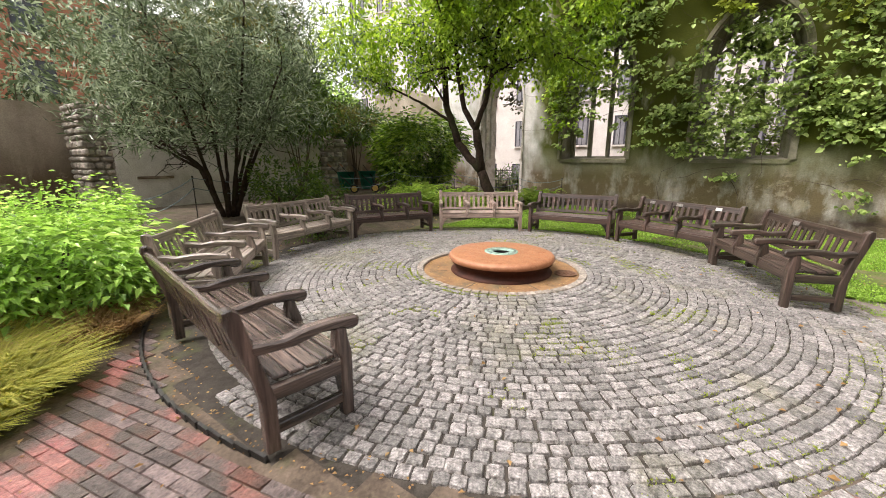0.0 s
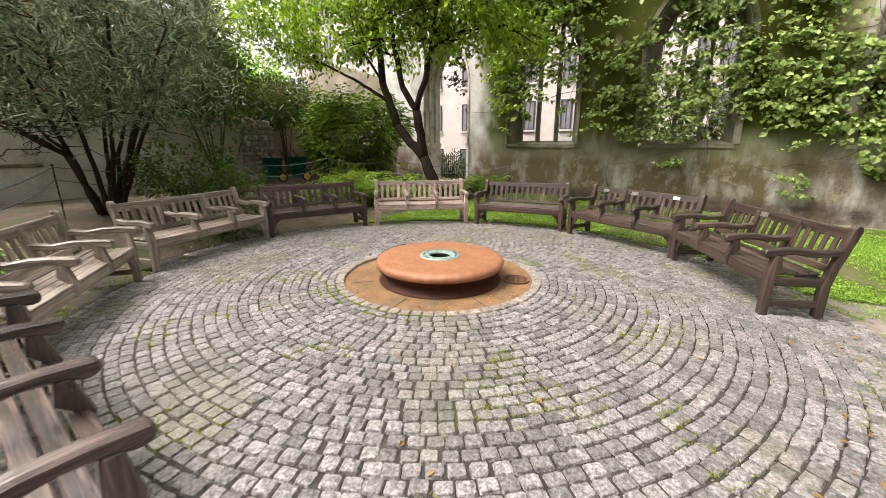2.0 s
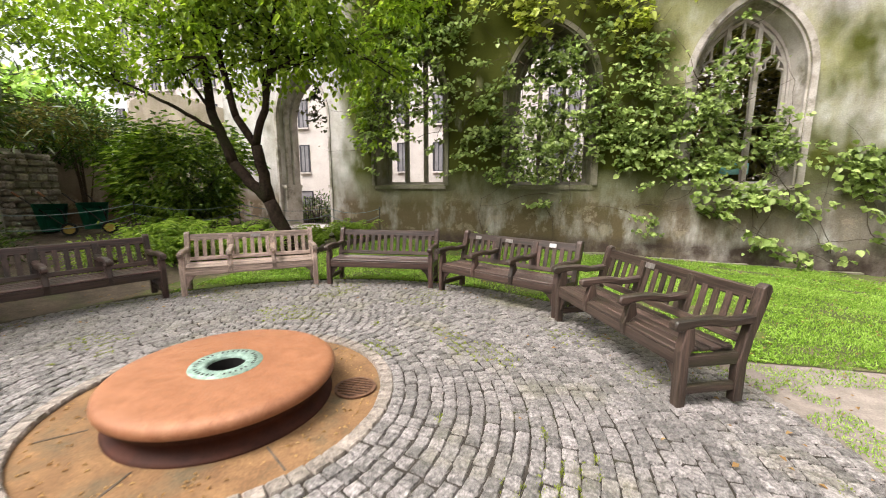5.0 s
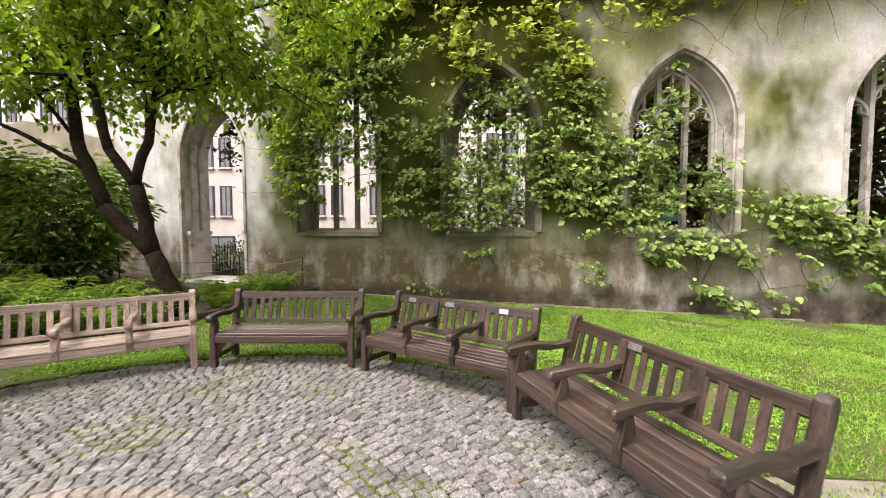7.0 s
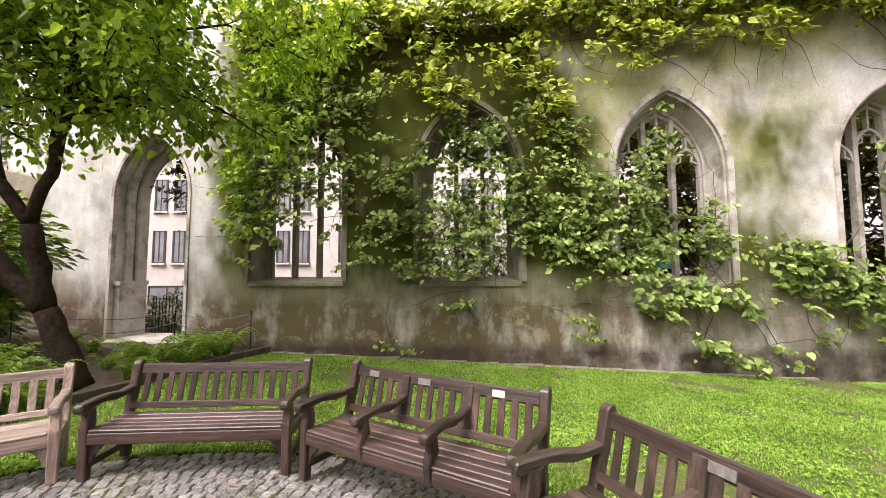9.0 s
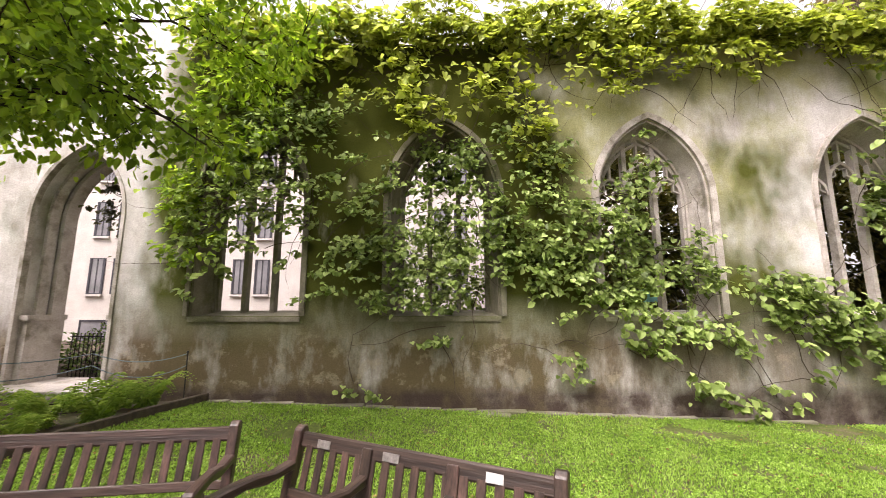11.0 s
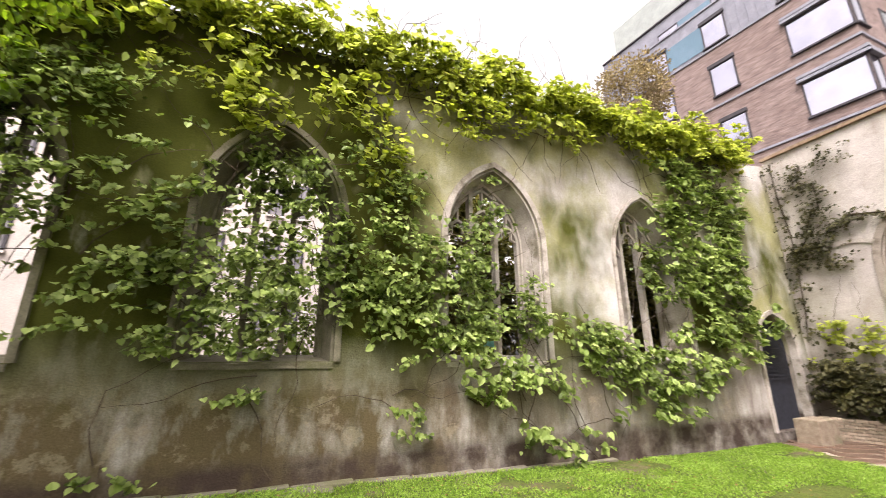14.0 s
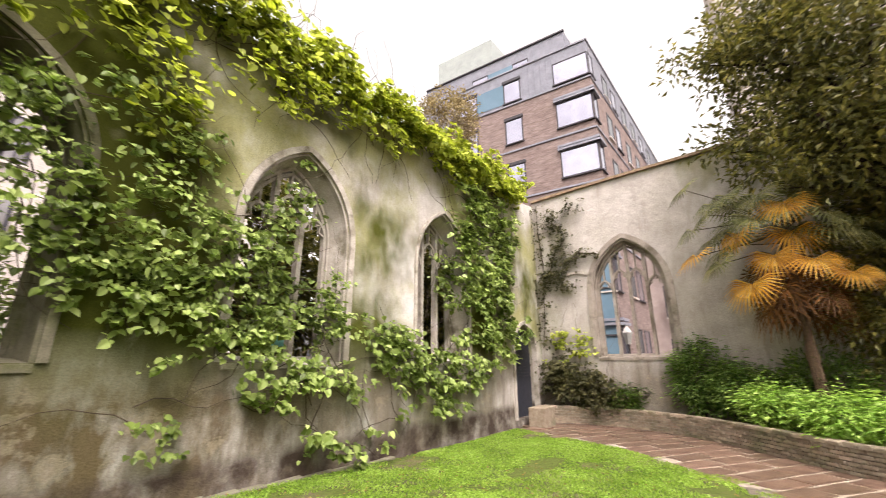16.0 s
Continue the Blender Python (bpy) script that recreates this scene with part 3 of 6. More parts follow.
def bench(name, left, right, timber, arms, label, plaques=()):
    """A garden bench between the feet left and right: sawn posts, shaped arms, slatted seat and back."""
    a, b = Vector(right), Vector(left)
    mid, d = (a + b) / 2, b - a
    L = d.length + 0.07
    t = thing(name, pose(mid.x, mid.y, ground_z(mid.x, mid.y) - 0.01, 0, 0, math.degrees(math.atan2(d.y, d.x))), label, "bench", "benches round the circle")
    mx, my, mz = WOODS[timber]
    H, S, A, D = 0.82, 0.40, 0.60, 0.5
    half = L / 2 - 0.035

    def side(x, pts, w, nm, bev=0.008):
        part(nm, prism(pts, w, lambda y, z, q: (x - w / 2 + q, y, z), bev), my if nm == "armrest" else mz, t)

    rear = [(D - 0.075, 0), (D, 0), (D, 0.30), (D + 0.03, 0.45), (D + 0.135, H - 0.03), (D + 0.125, H + 0.015), (D + 0.09, H + 0.025), (D + 0.055, H), (D - 0.045, S + 0.02), (D - 0.075, 0.3)]
    front = [(-0.03, 0), (0.04, 0), (0.042, S - 0.02), (0.075, S + 0.05), (0.06, A - 0.03), (-0.005, A - 0.03), (-0.015, S + 0.09), (-0.035, S)]
    arm = [(-0.1, A - 0.015), (-0.085, A - 0.05), (-0.04, A - 0.06), (0.02, A - 0.035), (0.15, A - 0.02), (0.3, A - 0.045), (D + 0.02, A - 0.03), (D + 0.035, A + 0.035), (0.36, A + 0.012), (0.22, A + 0.035), (0.08, A + 0.035), (-0.03, A + 0.025), (-0.085, A + 0.02)]
    stub = [(-0.035, S - 0.1), (0.0, S - 0.1), (0.01, S + 0.01), (0.075, S + 0.06), (0.055, A - 0.03), (0.0, A - 0.03), (-0.02, S + 0.09), (-0.05, S)]
    for s in (-1, 1):
        side(s * half, rear, 0.07, "rear_post")
        side(s * half, front, 0.07, "front_leg")
        side(s * half, arm, 0.075, "armrest", 0.012)
        part("side_stretcher", B((0.045, D - 0.08, 0.06), (s * half, D / 2 - 0.02, 0.12), bevel=0.005), my, t)
        part("seat_bearer", B((0.05, D - 0.08, 0.08), (s * half, D / 2 - 0.02, S - 0.075), bevel=0.005), my, t)
        br = [(0.0, 0), (0.13, 0), (0.1, -0.02), (0.04, -0.08), (0.02, -0.15), (0, -0.15)]
        part("corner_brace", prism(br, 0.03, lambda p, q, e, s=s: (s * (half - 0.035 - p), 0.0 + e, S - 0.11 + q)), mz, t)
    for k in range(arms - 2):
        x = -half + (k + 1) * 2 * half / (arms - 1)
        side(x, arm, 0.07, "armrest", 0.012)
        side(x, stub, 0.06, "arm_support")
        part("back_stile", B((0.075, 0.035, H - S - 0.04), (x, D + 0.032, (H + S) / 2 - 0.02), (-14, 0, 0), 0.005), mz, t)
    part("top_rail", B((2 * half - 0.05, 0.04, 0.1), (0, D + 0.09, H - 0.068), (-14, 0, 0), 0.012), mx, t)
    part("lower_rail", B((2 * half - 0.05, 0.035, 0.06), (0, D - 0.02, S + 0.045), (-14, 0, 0), 0.006), mx, t)
    part("front_apron", B((2 * half - 0.05, 0.03, 0.09), (0, -0.012, S - 0.065), bevel=0.006), mx, t)
    part("rear_apron", B((2 * half - 0.05, 0.03, 0.08), (0, D - 0.06, S - 0.075), bevel=0.006), mx, t)
    n = round(2 * half / 0.115)
    for k in range(n):
        x = -half + 0.06 + (k + 0.5) * (2 * half - 0.12) / n
        part("back_slat", B((0.055, 0.016, H - S - 0.13), (x, D + 0.036, (H + S) / 2 - 0.02), (-14, 0, 0), 0.003), mz, t)
    for k in range(5):
        part("seat_slat", B((2 * half - 0.02 if k else 2 * half - 0.08, 0.078, 0.024), (0, 0.01 + 0.092 * k, S - 0.004 - 0.006 * math.sin(k / 4 * 3.1)), (1.5, 0, 0), 0.006), mx, t)
    for x, w, lab in plaques:
        pm = PLATE if "white" in lab else BRASS
        part("plaque", B((w, 0.006, 0.05), (x, D + 0.062, H - 0.07), (-14, 0, 0), 0.001), pm, t, lab)
    return t


PLATE = mat("white_plate", (0.42, 0.4, 0.38), (0.5, 0.48, 0.46), 30, 0.4, 0.1)
BRASS = mat("dull_metal_plate", (0.18, 0.16, 0.15), (0.3, 0.28, 0.26), 30, 0.4, 0.1, metal=0.5)
bench("garden_bench", (-3.62, 1.66), (-1.72, 1.38), "wet", 4, "weathered brown teak bench with four arms, damp seat")
bench("garden_bench", (-5.36, 2.98), (-3.95, 1.72), "grey", 4, "silvered teak bench with curved arms beside the green shrub")
bench("garden_bench", (-5.86, 5.06), (-5.56, 3.27), "grey", 4, "grey weathered teak bench under the oleander", ((0.0, 0.1, "dull metal plaque"),))
bench("garden_bench", (-5.2, 6.75), (-5.94, 5.23), "red", 4, "dark reddish-brown wooden bench on the cobbles")
bench("garden_bench", (-3.6, 7.9), (-5.0, 6.86), "pale", 4, "bleached pinkish-grey wooden bench in front of the tree", ((0.05, 0.14, "dull metal plaque"),))
bench("garden_bench", (-1.78, 8.02), (-3.38, 7.93), "red", 2, "plain two-armed dark brown bench backing on the lawn")
bench("garden_bench", (-0.05, 6.99), (-1.59, 7.92), "brown", 4, "dark brown bench with three memorial plates on its rail",
      ((-0.66, 0.11, "dull metal plaque"), (-0.12, 0.12, "dull metal plaque"), (0.55, 0.1, "white plaque")))
bench("garden_bench", (0.64, 5.24), (-0.02, 6.87), "moss", 4, "mossy brown teak bench beside the lawn", ((-0.2, 0.13, "worn plaque"),))

# ---- the round iron cover and its pit ----
zc = ground_z(CX, CY)
PX, PY = -2.37, 4.6
pit = tagged(part("pit_floor", lathe([(0.0, 0), (0.5, 0), (1.06, 0.0), (1.06, -0.1)]), PITFLOOR), "rust-stained slabs round the iron cover", "paving", kind="structure")
pit.matrix_basis = pose(PX, PY, zc - 0.035)
for k in range(7):
    a = 2 * math.pi * k / 7 + 0.3
    part("slab_joint", B((0.25, 0.012, 0.006), (0.85 * math.cos(a), 0.85 * math.sin(a), 0.0), (0, 0, math.degrees(a))), EARTH, pit)
cover = thing("iron_cover", pose(-2.34, 4.58, zc - 0.035), "large round rusted iron cover with a bronze ring in its top", "cover")
part("drum", lathe([(0.67, 0.0), (0.672, 0.012), (0.655, 0.02), (0.62, 0.045), (0.622, 0.08), (0.645, 0.115), (0.672, 0.14), (0.69, 0.165)], 96), RUST_SHADED, cover, "rusted lower drum with the shade under the lid in its colour", True)
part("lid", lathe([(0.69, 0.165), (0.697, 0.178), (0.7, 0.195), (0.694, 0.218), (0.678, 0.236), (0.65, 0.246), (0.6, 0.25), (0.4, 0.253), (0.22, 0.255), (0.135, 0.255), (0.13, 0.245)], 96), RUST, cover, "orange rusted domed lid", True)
ringob = part("ring", lathe([(0.225, 0.254), (0.22, 0.262), (0.135, 0.264), (0.117, 0.26), (0.115, 0.24)], 64), VERDIGRIS, cover, "green verdigris bronze ring", True)
for k in range(34):
    a = 2 * math.pi * k / 34
    if k % 7:
        part("letter_mark", B((0.012, 0.022, 0.003), (0.18 * math.cos(a), 0.18 * math.sin(a), 0.2645), (0, 0, math.degrees(a) + 90), 0.001), IRON, ringob)
part("well", lathe([(0.116, 0.243), (0.114, 0.02), (0.0, 0.02)], 48), BLACK, cover, "dark hollow")
GRATE = mat("brown_cast_iron", (0.09, 0.045, 0.028), (0.16, 0.085, 0.05), 18, 0.6, 0.4, 120, metal=0.2)
grate = thing("drain_grate", pose(-1.56, 4.88, zc - 0.03), "small round rusty drain grate in the pit", "drain")
part("rim", lathe([(0.145, 0), (0.145, 0.012), (0.125, 0.014), (0.125, 0)], 32), GRATE, grate)
part("sump", lathe([(0.125, 0.004), (0.0, 0.004)], 24), BLACK, grate)
for k in range(7):
    y = -0.096 + 0.032 * k
    part("bar", B((2 * math.sqrt(0.125 ** 2 - y * y), 0.014, 0.008), (0, y, 0.011), (0, 0, 0), 0.001), GRATE, grate)

# ---- posts and rope ----
spots = [(-4.42, 12.8), (-6.05, 12.9), (-7.6, 11.2), (-8.5, 9.2), (-8.7, 6.4), (-8.85, 3.55), (-7.3, 1.7), (-5.6, -0.3)]
line = tagged(new("rope_barrier"), "low rope strung between thin black iron posts", "barrier")
tops = []
for x, y in spots:
    z = ground_z(x, y)
    bm = tube(bmesh.new(), [(x, y, z - 0.1), (x, y, z + 0.85)], 0.011, 8)
    bmesh.ops.create_uvsphere(bm, u_segments=10, v_segments=6, radius=0.022, matrix=pose(x, y, z + 0.86))
    part("post", bm, IRON, line)
    tops.append(Vector((x, y, z + 0.83)))
for a, b in zip(tops, tops[1:]):
    for drop, sag in ((0, 0.14), (0.2, 0.2)):
        bm = bmesh.new()
        tube(bm, [a.lerp(b, k / 12) - Vector((0, 0, drop + sag * 4 * (k / 12) * (1 - k / 12))) for k in range(13)], 0.009, 6)
        part("rope", bm, ROPE, line)

# ---- wheelbarrows ----
GREEN = mat("green_plastic", (0.01, 0.11, 0.07), (0.02, 0.16, 0.1), 10, 0.5, 0.1)
YELLOW = mat("yellow_plastic", (0.36, 0.24, 0.06), (0.45, 0.31, 0.08), 10, 0.5, 0.1)
TYRE = mat("black_rubber", (0.015, 0.015, 0.015), (0.03, 0.03, 0.03), 20, 0.8, 0.2)


def barrow(x, y, turn, red):
    t = thing("wheelbarrow", pose(x, y, ground_z(x, y) - 0.02, 0, 0, turn), "green wheelbarrow tipped on end, with a yellow wheel", "wheelbarrow", "parked wheelbarrows")
    bm = bmesh.new()
    r1 = [bm.verts.new(p) for p in ((-0.13, 0.12, 0.2), (0.13, 0.12, 0.2), (0.18, 0.05, 0.6), (-0.18, 0.05, 0.6))]
    r2 = [bm.verts.new(p) for p in ((-0.2, -0.14, 0.12), (0.2, -0.14, 0.12), (0.3, -0.2, 0.74), (-0.3, -0.2, 0.74))]
    bm.faces.new(r1)
    for k in range(4):
        bm.faces.new((r1[k], r1[(k + 1) % 4], r2[(k + 1) % 4], r2[k]))
    bmesh.ops.solidify(bm, geom=bm.faces[:], thickness=0.02)
    part("tray", bm, GREEN, t)
    w = part("wheel", tube(bmesh.new(), [(0.26, -0.2, 0.15), (0.26, -0.12, 0.15)], 0.15, 20), TYRE, t)
    part("hub", tube(bmesh.new(), [(0.26, -0.215, 0.15), (0.26, -0.11, 0.15)], 0.1, 16), YELLOW, w, "yellow wheel hub")
    for s in (-1, 1):
        part("handle", tube(bmesh.new(), [(0.26, -0.16 + 0.02 * s, 0.15), (s * 0.15, -0.02, 0.55), (s * 0.2 - 0.35, 0.05, 0.95)], 0.015, 8), IRON, t)
        if red:
            part("grip", tube(bmesh.new(), [(s * 0.2 - 0.29, 0.04, 0.89), (s * 0.2 - 0.4, 0.06, 1.0)], 0.022, 8), RUST, t, "red handle grip")
    return t


barrow(-10.9, 9.3, 48, True)
barrow(-10.35, 9.8, 42, False)

# ---- low brick retaining wall and the paved walk ----
LOW = [Vector(p) for p in ((12.85, 11.1), (13.05, 10.4), (13.1, 9.6), (13.05, 8.8), (12.85, 8.1), (12.5, 7.41), (12.05, 6.8), (11.57, 6.26), (10.55, 5.42), (9.8, 4.8), (9.2, 4.15), (8.75, 3.2), (8.5, 1.0), (8.4, -4.0))]


def low_at(s):
    for a, b in zip(LOW, LOW[1:]):
        n = (b - a).length
        if s <= n:
            return a.lerp(b, s / n), (b - a).normalized()
        s -= n
    return LOW[-1], (LOW[-1] - LOW[-2]).normalized()


low_len = sum((b - a).length for a, b in zip(LOW, LOW[1:]))
core_v, core_f = [], []
n = 70
for i in range(n + 1):
    p, d = low_at(low_len * i / n)
    q = Vector((-d.y, d.x))
    z = ground_z(p.x, p.y)
    for o, h in ((0.02, -0.3), (0.02, 0.44), (0.2, 0.44), (0.2, -0.3)):
        core_v.append((p.x + q.x * o, p.y + q.y * o, z + h))
    if i:
        for k in range(4):
            core_f.append((4 * i - 4 + k, 4 * i - 4 + (k + 1) % 4, 4 * i + (k + 1) % 4, 4 * i + k))
lowwall = tagged(raw("wall_low_brick", core_v, core_f, MORTAR), "low curved retaining wall of weathered brick", "wall", kind="structure")
pierp = W(12.0, -0.55, 0)
pier = tagged(part("wall_pier", B((0.8, 0.5, 0.75), (pierp.x + 0.25, pierp.y, ground_z(pierp.x, pierp.y) + 0.16), (0, 0, math.degrees(SLOPE)), 0.02), WALL_BRICK), "short brick pier at the end of the low wall", "wall", kind="structure")


def on_walk(x, y):
    if x < 6.6 or on_lawn(x, y) or y > 11.8 - 0.1 * x + 0.6:
        return False
    return True


walk_bed = tagged(sheet("pavement", axis(6.5, 13.7, 72), axis(-4, 11.6, 156), MORTAR, -0.012, on_walk), "brown paved walk with pale joints along the lawn", "pavement", kind="structure")

# ---- buildings ----
PALE_WALL = mat("cream_painted_wall", (0.47, 0.42, 0.39), (0.56, 0.51, 0.475), 2, 0.8, 0.1, 30)
GLASS = mat("window_glass", (0.06, 0.07, 0.08), (0.1, 0.11, 0.12), 1, 0.08, 0.0)
# Office panes lightened: the sky they reflect is put into the base colour.
OFFICE_GLASS = mat("reflecting_glass", (0.16, 0.15, 0.16), (0.26, 0.25, 0.26), 1.5, 0.1, 0.0)
# Brighter copy of GLASS: a pale metallic base brings the sky's reflection in.
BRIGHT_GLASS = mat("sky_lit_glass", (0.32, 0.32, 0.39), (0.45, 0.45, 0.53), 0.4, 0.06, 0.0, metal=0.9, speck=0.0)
BLUE_GLASS = mat("blue_spandrel_glass", (0.1, 0.17, 0.23), (0.14, 0.22, 0.29), 0.6, 0.1, 0.0)
FRAME_DK = mat("dark_window_frame", (0.035, 0.033, 0.04), (0.06, 0.055, 0.065), 5, 0.5, 0.1)
TOWN_BRICK = mat("purple_brown_brickwork", (0.17, 0.125, 0.115), (0.24, 0.185, 0.175), 1.2, 0.9, 0.3, 2.6, stretch=(1, 1, 5), speck=0.3)
ZINC = mat("grey_zinc_cladding", (0.17, 0.175, 0.21), (0.24, 0.245, 0.29), 2, 0.5, 0.1, 25)


def town_window(parent, place, a, z, w, h, glass, bar=True):
    """A window in a facade: reveal frame, glass, mullion and sill. place(a, out, z)."""
    wi = new("window")
    wi.parent = parent
    band("frame", [(a - w / 2, z), (a + w / 2, z), (a + w / 2, z + h), (a - w / 2, z + h)], 0.09, -0.04, 0.06, place, FRAME_DK, wi, closed=True)
    bm = bmesh.new()
    bm.faces.new([bm.verts.new(place(p, -0.015, q)) for p, q in ((a - w / 2, z), (a + w / 2, z), (a + w / 2, z + h), (a - w / 2, z + h))])
    part("pane", bm, glass, wi)
    if bar:
        band("glazing_bar", [(a, z), (a, z + h)], 0.04, -0.03, 0.03, place, FRAME_DK, wi)
    band("sill", [(a - w / 2 - 0.08, z - 0.06), (a + w / 2 + 0.08, z - 0.06)], 0.08, -0.12, 0.03, place, FRAME_DK if glass is BRIGHT_GLASS else PALE_WALL, wi)
    return wi


office = tagged(part("office_building", B((34, 8, 15), (-6.5, 26, 6.5)), PALE_WALL), "cream office building behind the ruin, with paired dark windows", "building")


def OF(a, out, z):
    return Vector((a, 22.0 + out, z))


for k in range(-4, 10):
    cxw = -12.6 + 2.75 * k
    for row in range(5):
        z = 2.25 + 2.32 * row
        for s in (-0.44, 0.44):
            town_window(office, OF, cxw + s, z, 0.5, 1.4, OFFICE_GLASS)
    town_window(office, OF, cxw, -0.1, 1.6, 1.3, OFFICE_GLASS)

flats = tagged(new("apartment_block"), "tall purple-brown brick block with grey zinc top storeys", "building")
FX, FY, FS = Vector((21.2, 9.7, 0)), Vector((-0.01, -1.0, 0)), Vector((0.9936, -0.113, 0))


def FL(a, out, z):
    """The face towards the garden: a runs north from the block's corner."""
    return FX - FY * a + FS * out + Vector((0, 0, z))


def FR(a, out, z):
    """The face towards the south: a runs east from the block's corner."""
    return FX + FS * a - FY * out + Vector((0, 0, z))


def block(name, a0, a1, d0, d1, z0, z1, material):
    bm = bmesh.new()
    vs = [bm.verts.new(FL(a, d, z)) for z in (z0, z1) for a, d in ((a0, d0), (a1, d0), (a1, d1), (a0, d1))]
    for f in ((0, 1, 2, 3), (4, 7, 6, 5), (0, 4, 5, 1), (1, 5, 6, 2), (2, 6, 7, 3), (3, 7, 4, 0)):
        bm.faces.new([vs[i] for i in f])
    bmesh.ops.recalc_face_normals(bm, faces=bm.faces)
    return part(name, bm, material, flats)


block("brick_body", 0, 12.3, 0, 24, -1, 17.95, TOWN_BRICK)
block("zinc_storey", 0.0, 12.3, 0.0, 24, 17.95, 20.66, ZINC)
block("roof_storey", 1.35, 12.3, 0.3, 20, 20.66, 22.3, ZINC)
block("plant_room", 6.9, 11.7, 1.0, 7, 22.3, 25.1, mat("pale_metal_panel", (0.27, 0.3, 0.29), (0.34, 0.37, 0.36), 2, 0.5, 0.1))
for z in (7.8, 11.15, 14.5, 17.95, 20.66):
    band("string_course", [(-0.05, z), (12.3, z)], 0.11, -0.07, 0.02, FL, ZINC, flats)
    band("string_course", [(-0.05, z), (24.0, z)], 0.11, -0.07, 0.02, FR, ZINC, flats)
band("roof_edge", [(1.3, 22.3), (12.3, 22.3)], 0.1, 0.2, 0.4, FL, FRAME_DK, flats)
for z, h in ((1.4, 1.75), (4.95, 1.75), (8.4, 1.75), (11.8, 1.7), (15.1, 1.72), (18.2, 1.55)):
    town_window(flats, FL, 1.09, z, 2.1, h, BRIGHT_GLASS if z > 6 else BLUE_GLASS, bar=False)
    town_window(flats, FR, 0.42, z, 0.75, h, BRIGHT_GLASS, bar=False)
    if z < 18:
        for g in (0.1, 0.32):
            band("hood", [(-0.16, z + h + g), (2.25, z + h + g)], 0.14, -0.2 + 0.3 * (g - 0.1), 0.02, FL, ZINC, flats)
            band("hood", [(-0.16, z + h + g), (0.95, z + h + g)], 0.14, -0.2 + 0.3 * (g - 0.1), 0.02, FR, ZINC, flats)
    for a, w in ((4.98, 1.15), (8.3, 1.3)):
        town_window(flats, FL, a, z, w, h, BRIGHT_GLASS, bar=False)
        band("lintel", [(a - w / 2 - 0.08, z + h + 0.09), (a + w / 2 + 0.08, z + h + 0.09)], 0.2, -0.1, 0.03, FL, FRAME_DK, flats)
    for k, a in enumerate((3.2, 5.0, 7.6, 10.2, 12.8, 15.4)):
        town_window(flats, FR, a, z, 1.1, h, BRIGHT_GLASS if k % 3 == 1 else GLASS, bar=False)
bm = bmesh.new()
bm.faces.new([bm.verts.new(FL(a, -0.03, z)) for a, z in ((5.58, 18.2), (7.62, 18.2), (7.62, 19.75), (5.58, 19.75))])
part("spandrel_panel", bm, BLUE_GLASS, flats, "blue glass panel")
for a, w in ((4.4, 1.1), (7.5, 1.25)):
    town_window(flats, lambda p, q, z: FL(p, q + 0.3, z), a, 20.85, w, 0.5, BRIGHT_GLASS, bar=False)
bm = bmesh.new()
bm.faces.new([bm.verts.new(FL(a, 0.26, z)) for a, z in ((4.98, 20.8), (6.85, 20.8), (6.85, 21.35), (4.98, 21.35))])
part("spandrel_panel", bm, BLUE_GLASS, flats, "blue glass panel")
for k in range(31):
    band("standing_seam", [(0.2 + k * 0.4, 18.02), (0.2 + k * 0.4, 18.14)] if any(abs(0.2 + k * 0.4 - c) < h for c, h in ((1.09, 1.1), (5.0, 0.65), (6.6, 1.05), (8.3, 0.7))) else [(0.2 + k * 0.4, 18.02), (0.2 + k * 0.4, 20.58)], 0.03, -0.03, 0.01, FL, ZINC, flats)
tower = tagged(part("church_tower", B((8.1, 9.5, 46), (37.2, -3.5, 21.5), (0, 0, math.degrees(SLOPE)), 0.3), STONE), "pale stone church tower rising behind the tree", "tower")
redhouse = tagged(part("red_house", B((6, 26, 12), (-36, 8, 5)), mat("orange_red_brick", (0.28, 0.11, 0.07), (0.36, 0.16, 0.1), 3, 0.9, 0.2)), "distant orange-red brick house beyond the wall", "house")
for k in range(6):
    for row in range(3):
        town_window(redhouse, lambda a, o2, z: Vector((-33.0 - o2, a, z)), -2 + 4 * k, 2 + 3.2 * row, 1.4, 1.8, GLASS)
terrace = tagged(part("terrace_house", B((5, 24, 11), (29.5, -2.0, 5.0), (0, 0, math.degrees(SLOPE))), mat("pinkish_stucco", (0.36, 0.29, 0.275), (0.44, 0.365, 0.345), 2, 0.8, 0.1)), "pinkish stucco house beyond the east window", "house")
for k in range(-5, 5):
    for row in range(3):
        town_window(terrace, lambda a, o2, z: Vector((26.98 + 0.1 * (4.4 - a) * -1 + o2, a, z)), 1.2 + 2.1 * k, 0.8 + 3.2 * row, 0.9, 1.9, GLASS)
bm = bmesh.new()
bm.faces.new([bm.verts.new(FL(a, -0.06, z)) for a, z in ((0.1, 0.3), (3.6, 0.3), (3.6, 7.6), (0.1, 7.6))])
part("curtain_wall", bm, BLUE_GLASS, flats, "blue glass shopfront")
for z in (2.7, 5.1):
    band("transom", [(0.1, z), (3.6, z)], 0.08, -0.12, -0.05, FL, FRAME_DK, flats)
rail = thing("iron_railing", Matrix(), "short black iron railing beyond the open doorway", "railing")
for k in range(8):
    p = W(-8.0 + 0.09 * k, 1.25, 0)
    part("bar", tube(bmesh.new(), [(p.x, p.y, -0.1), (p.x, p.y, 1.12)], 0.011, 6), IRON, rail)
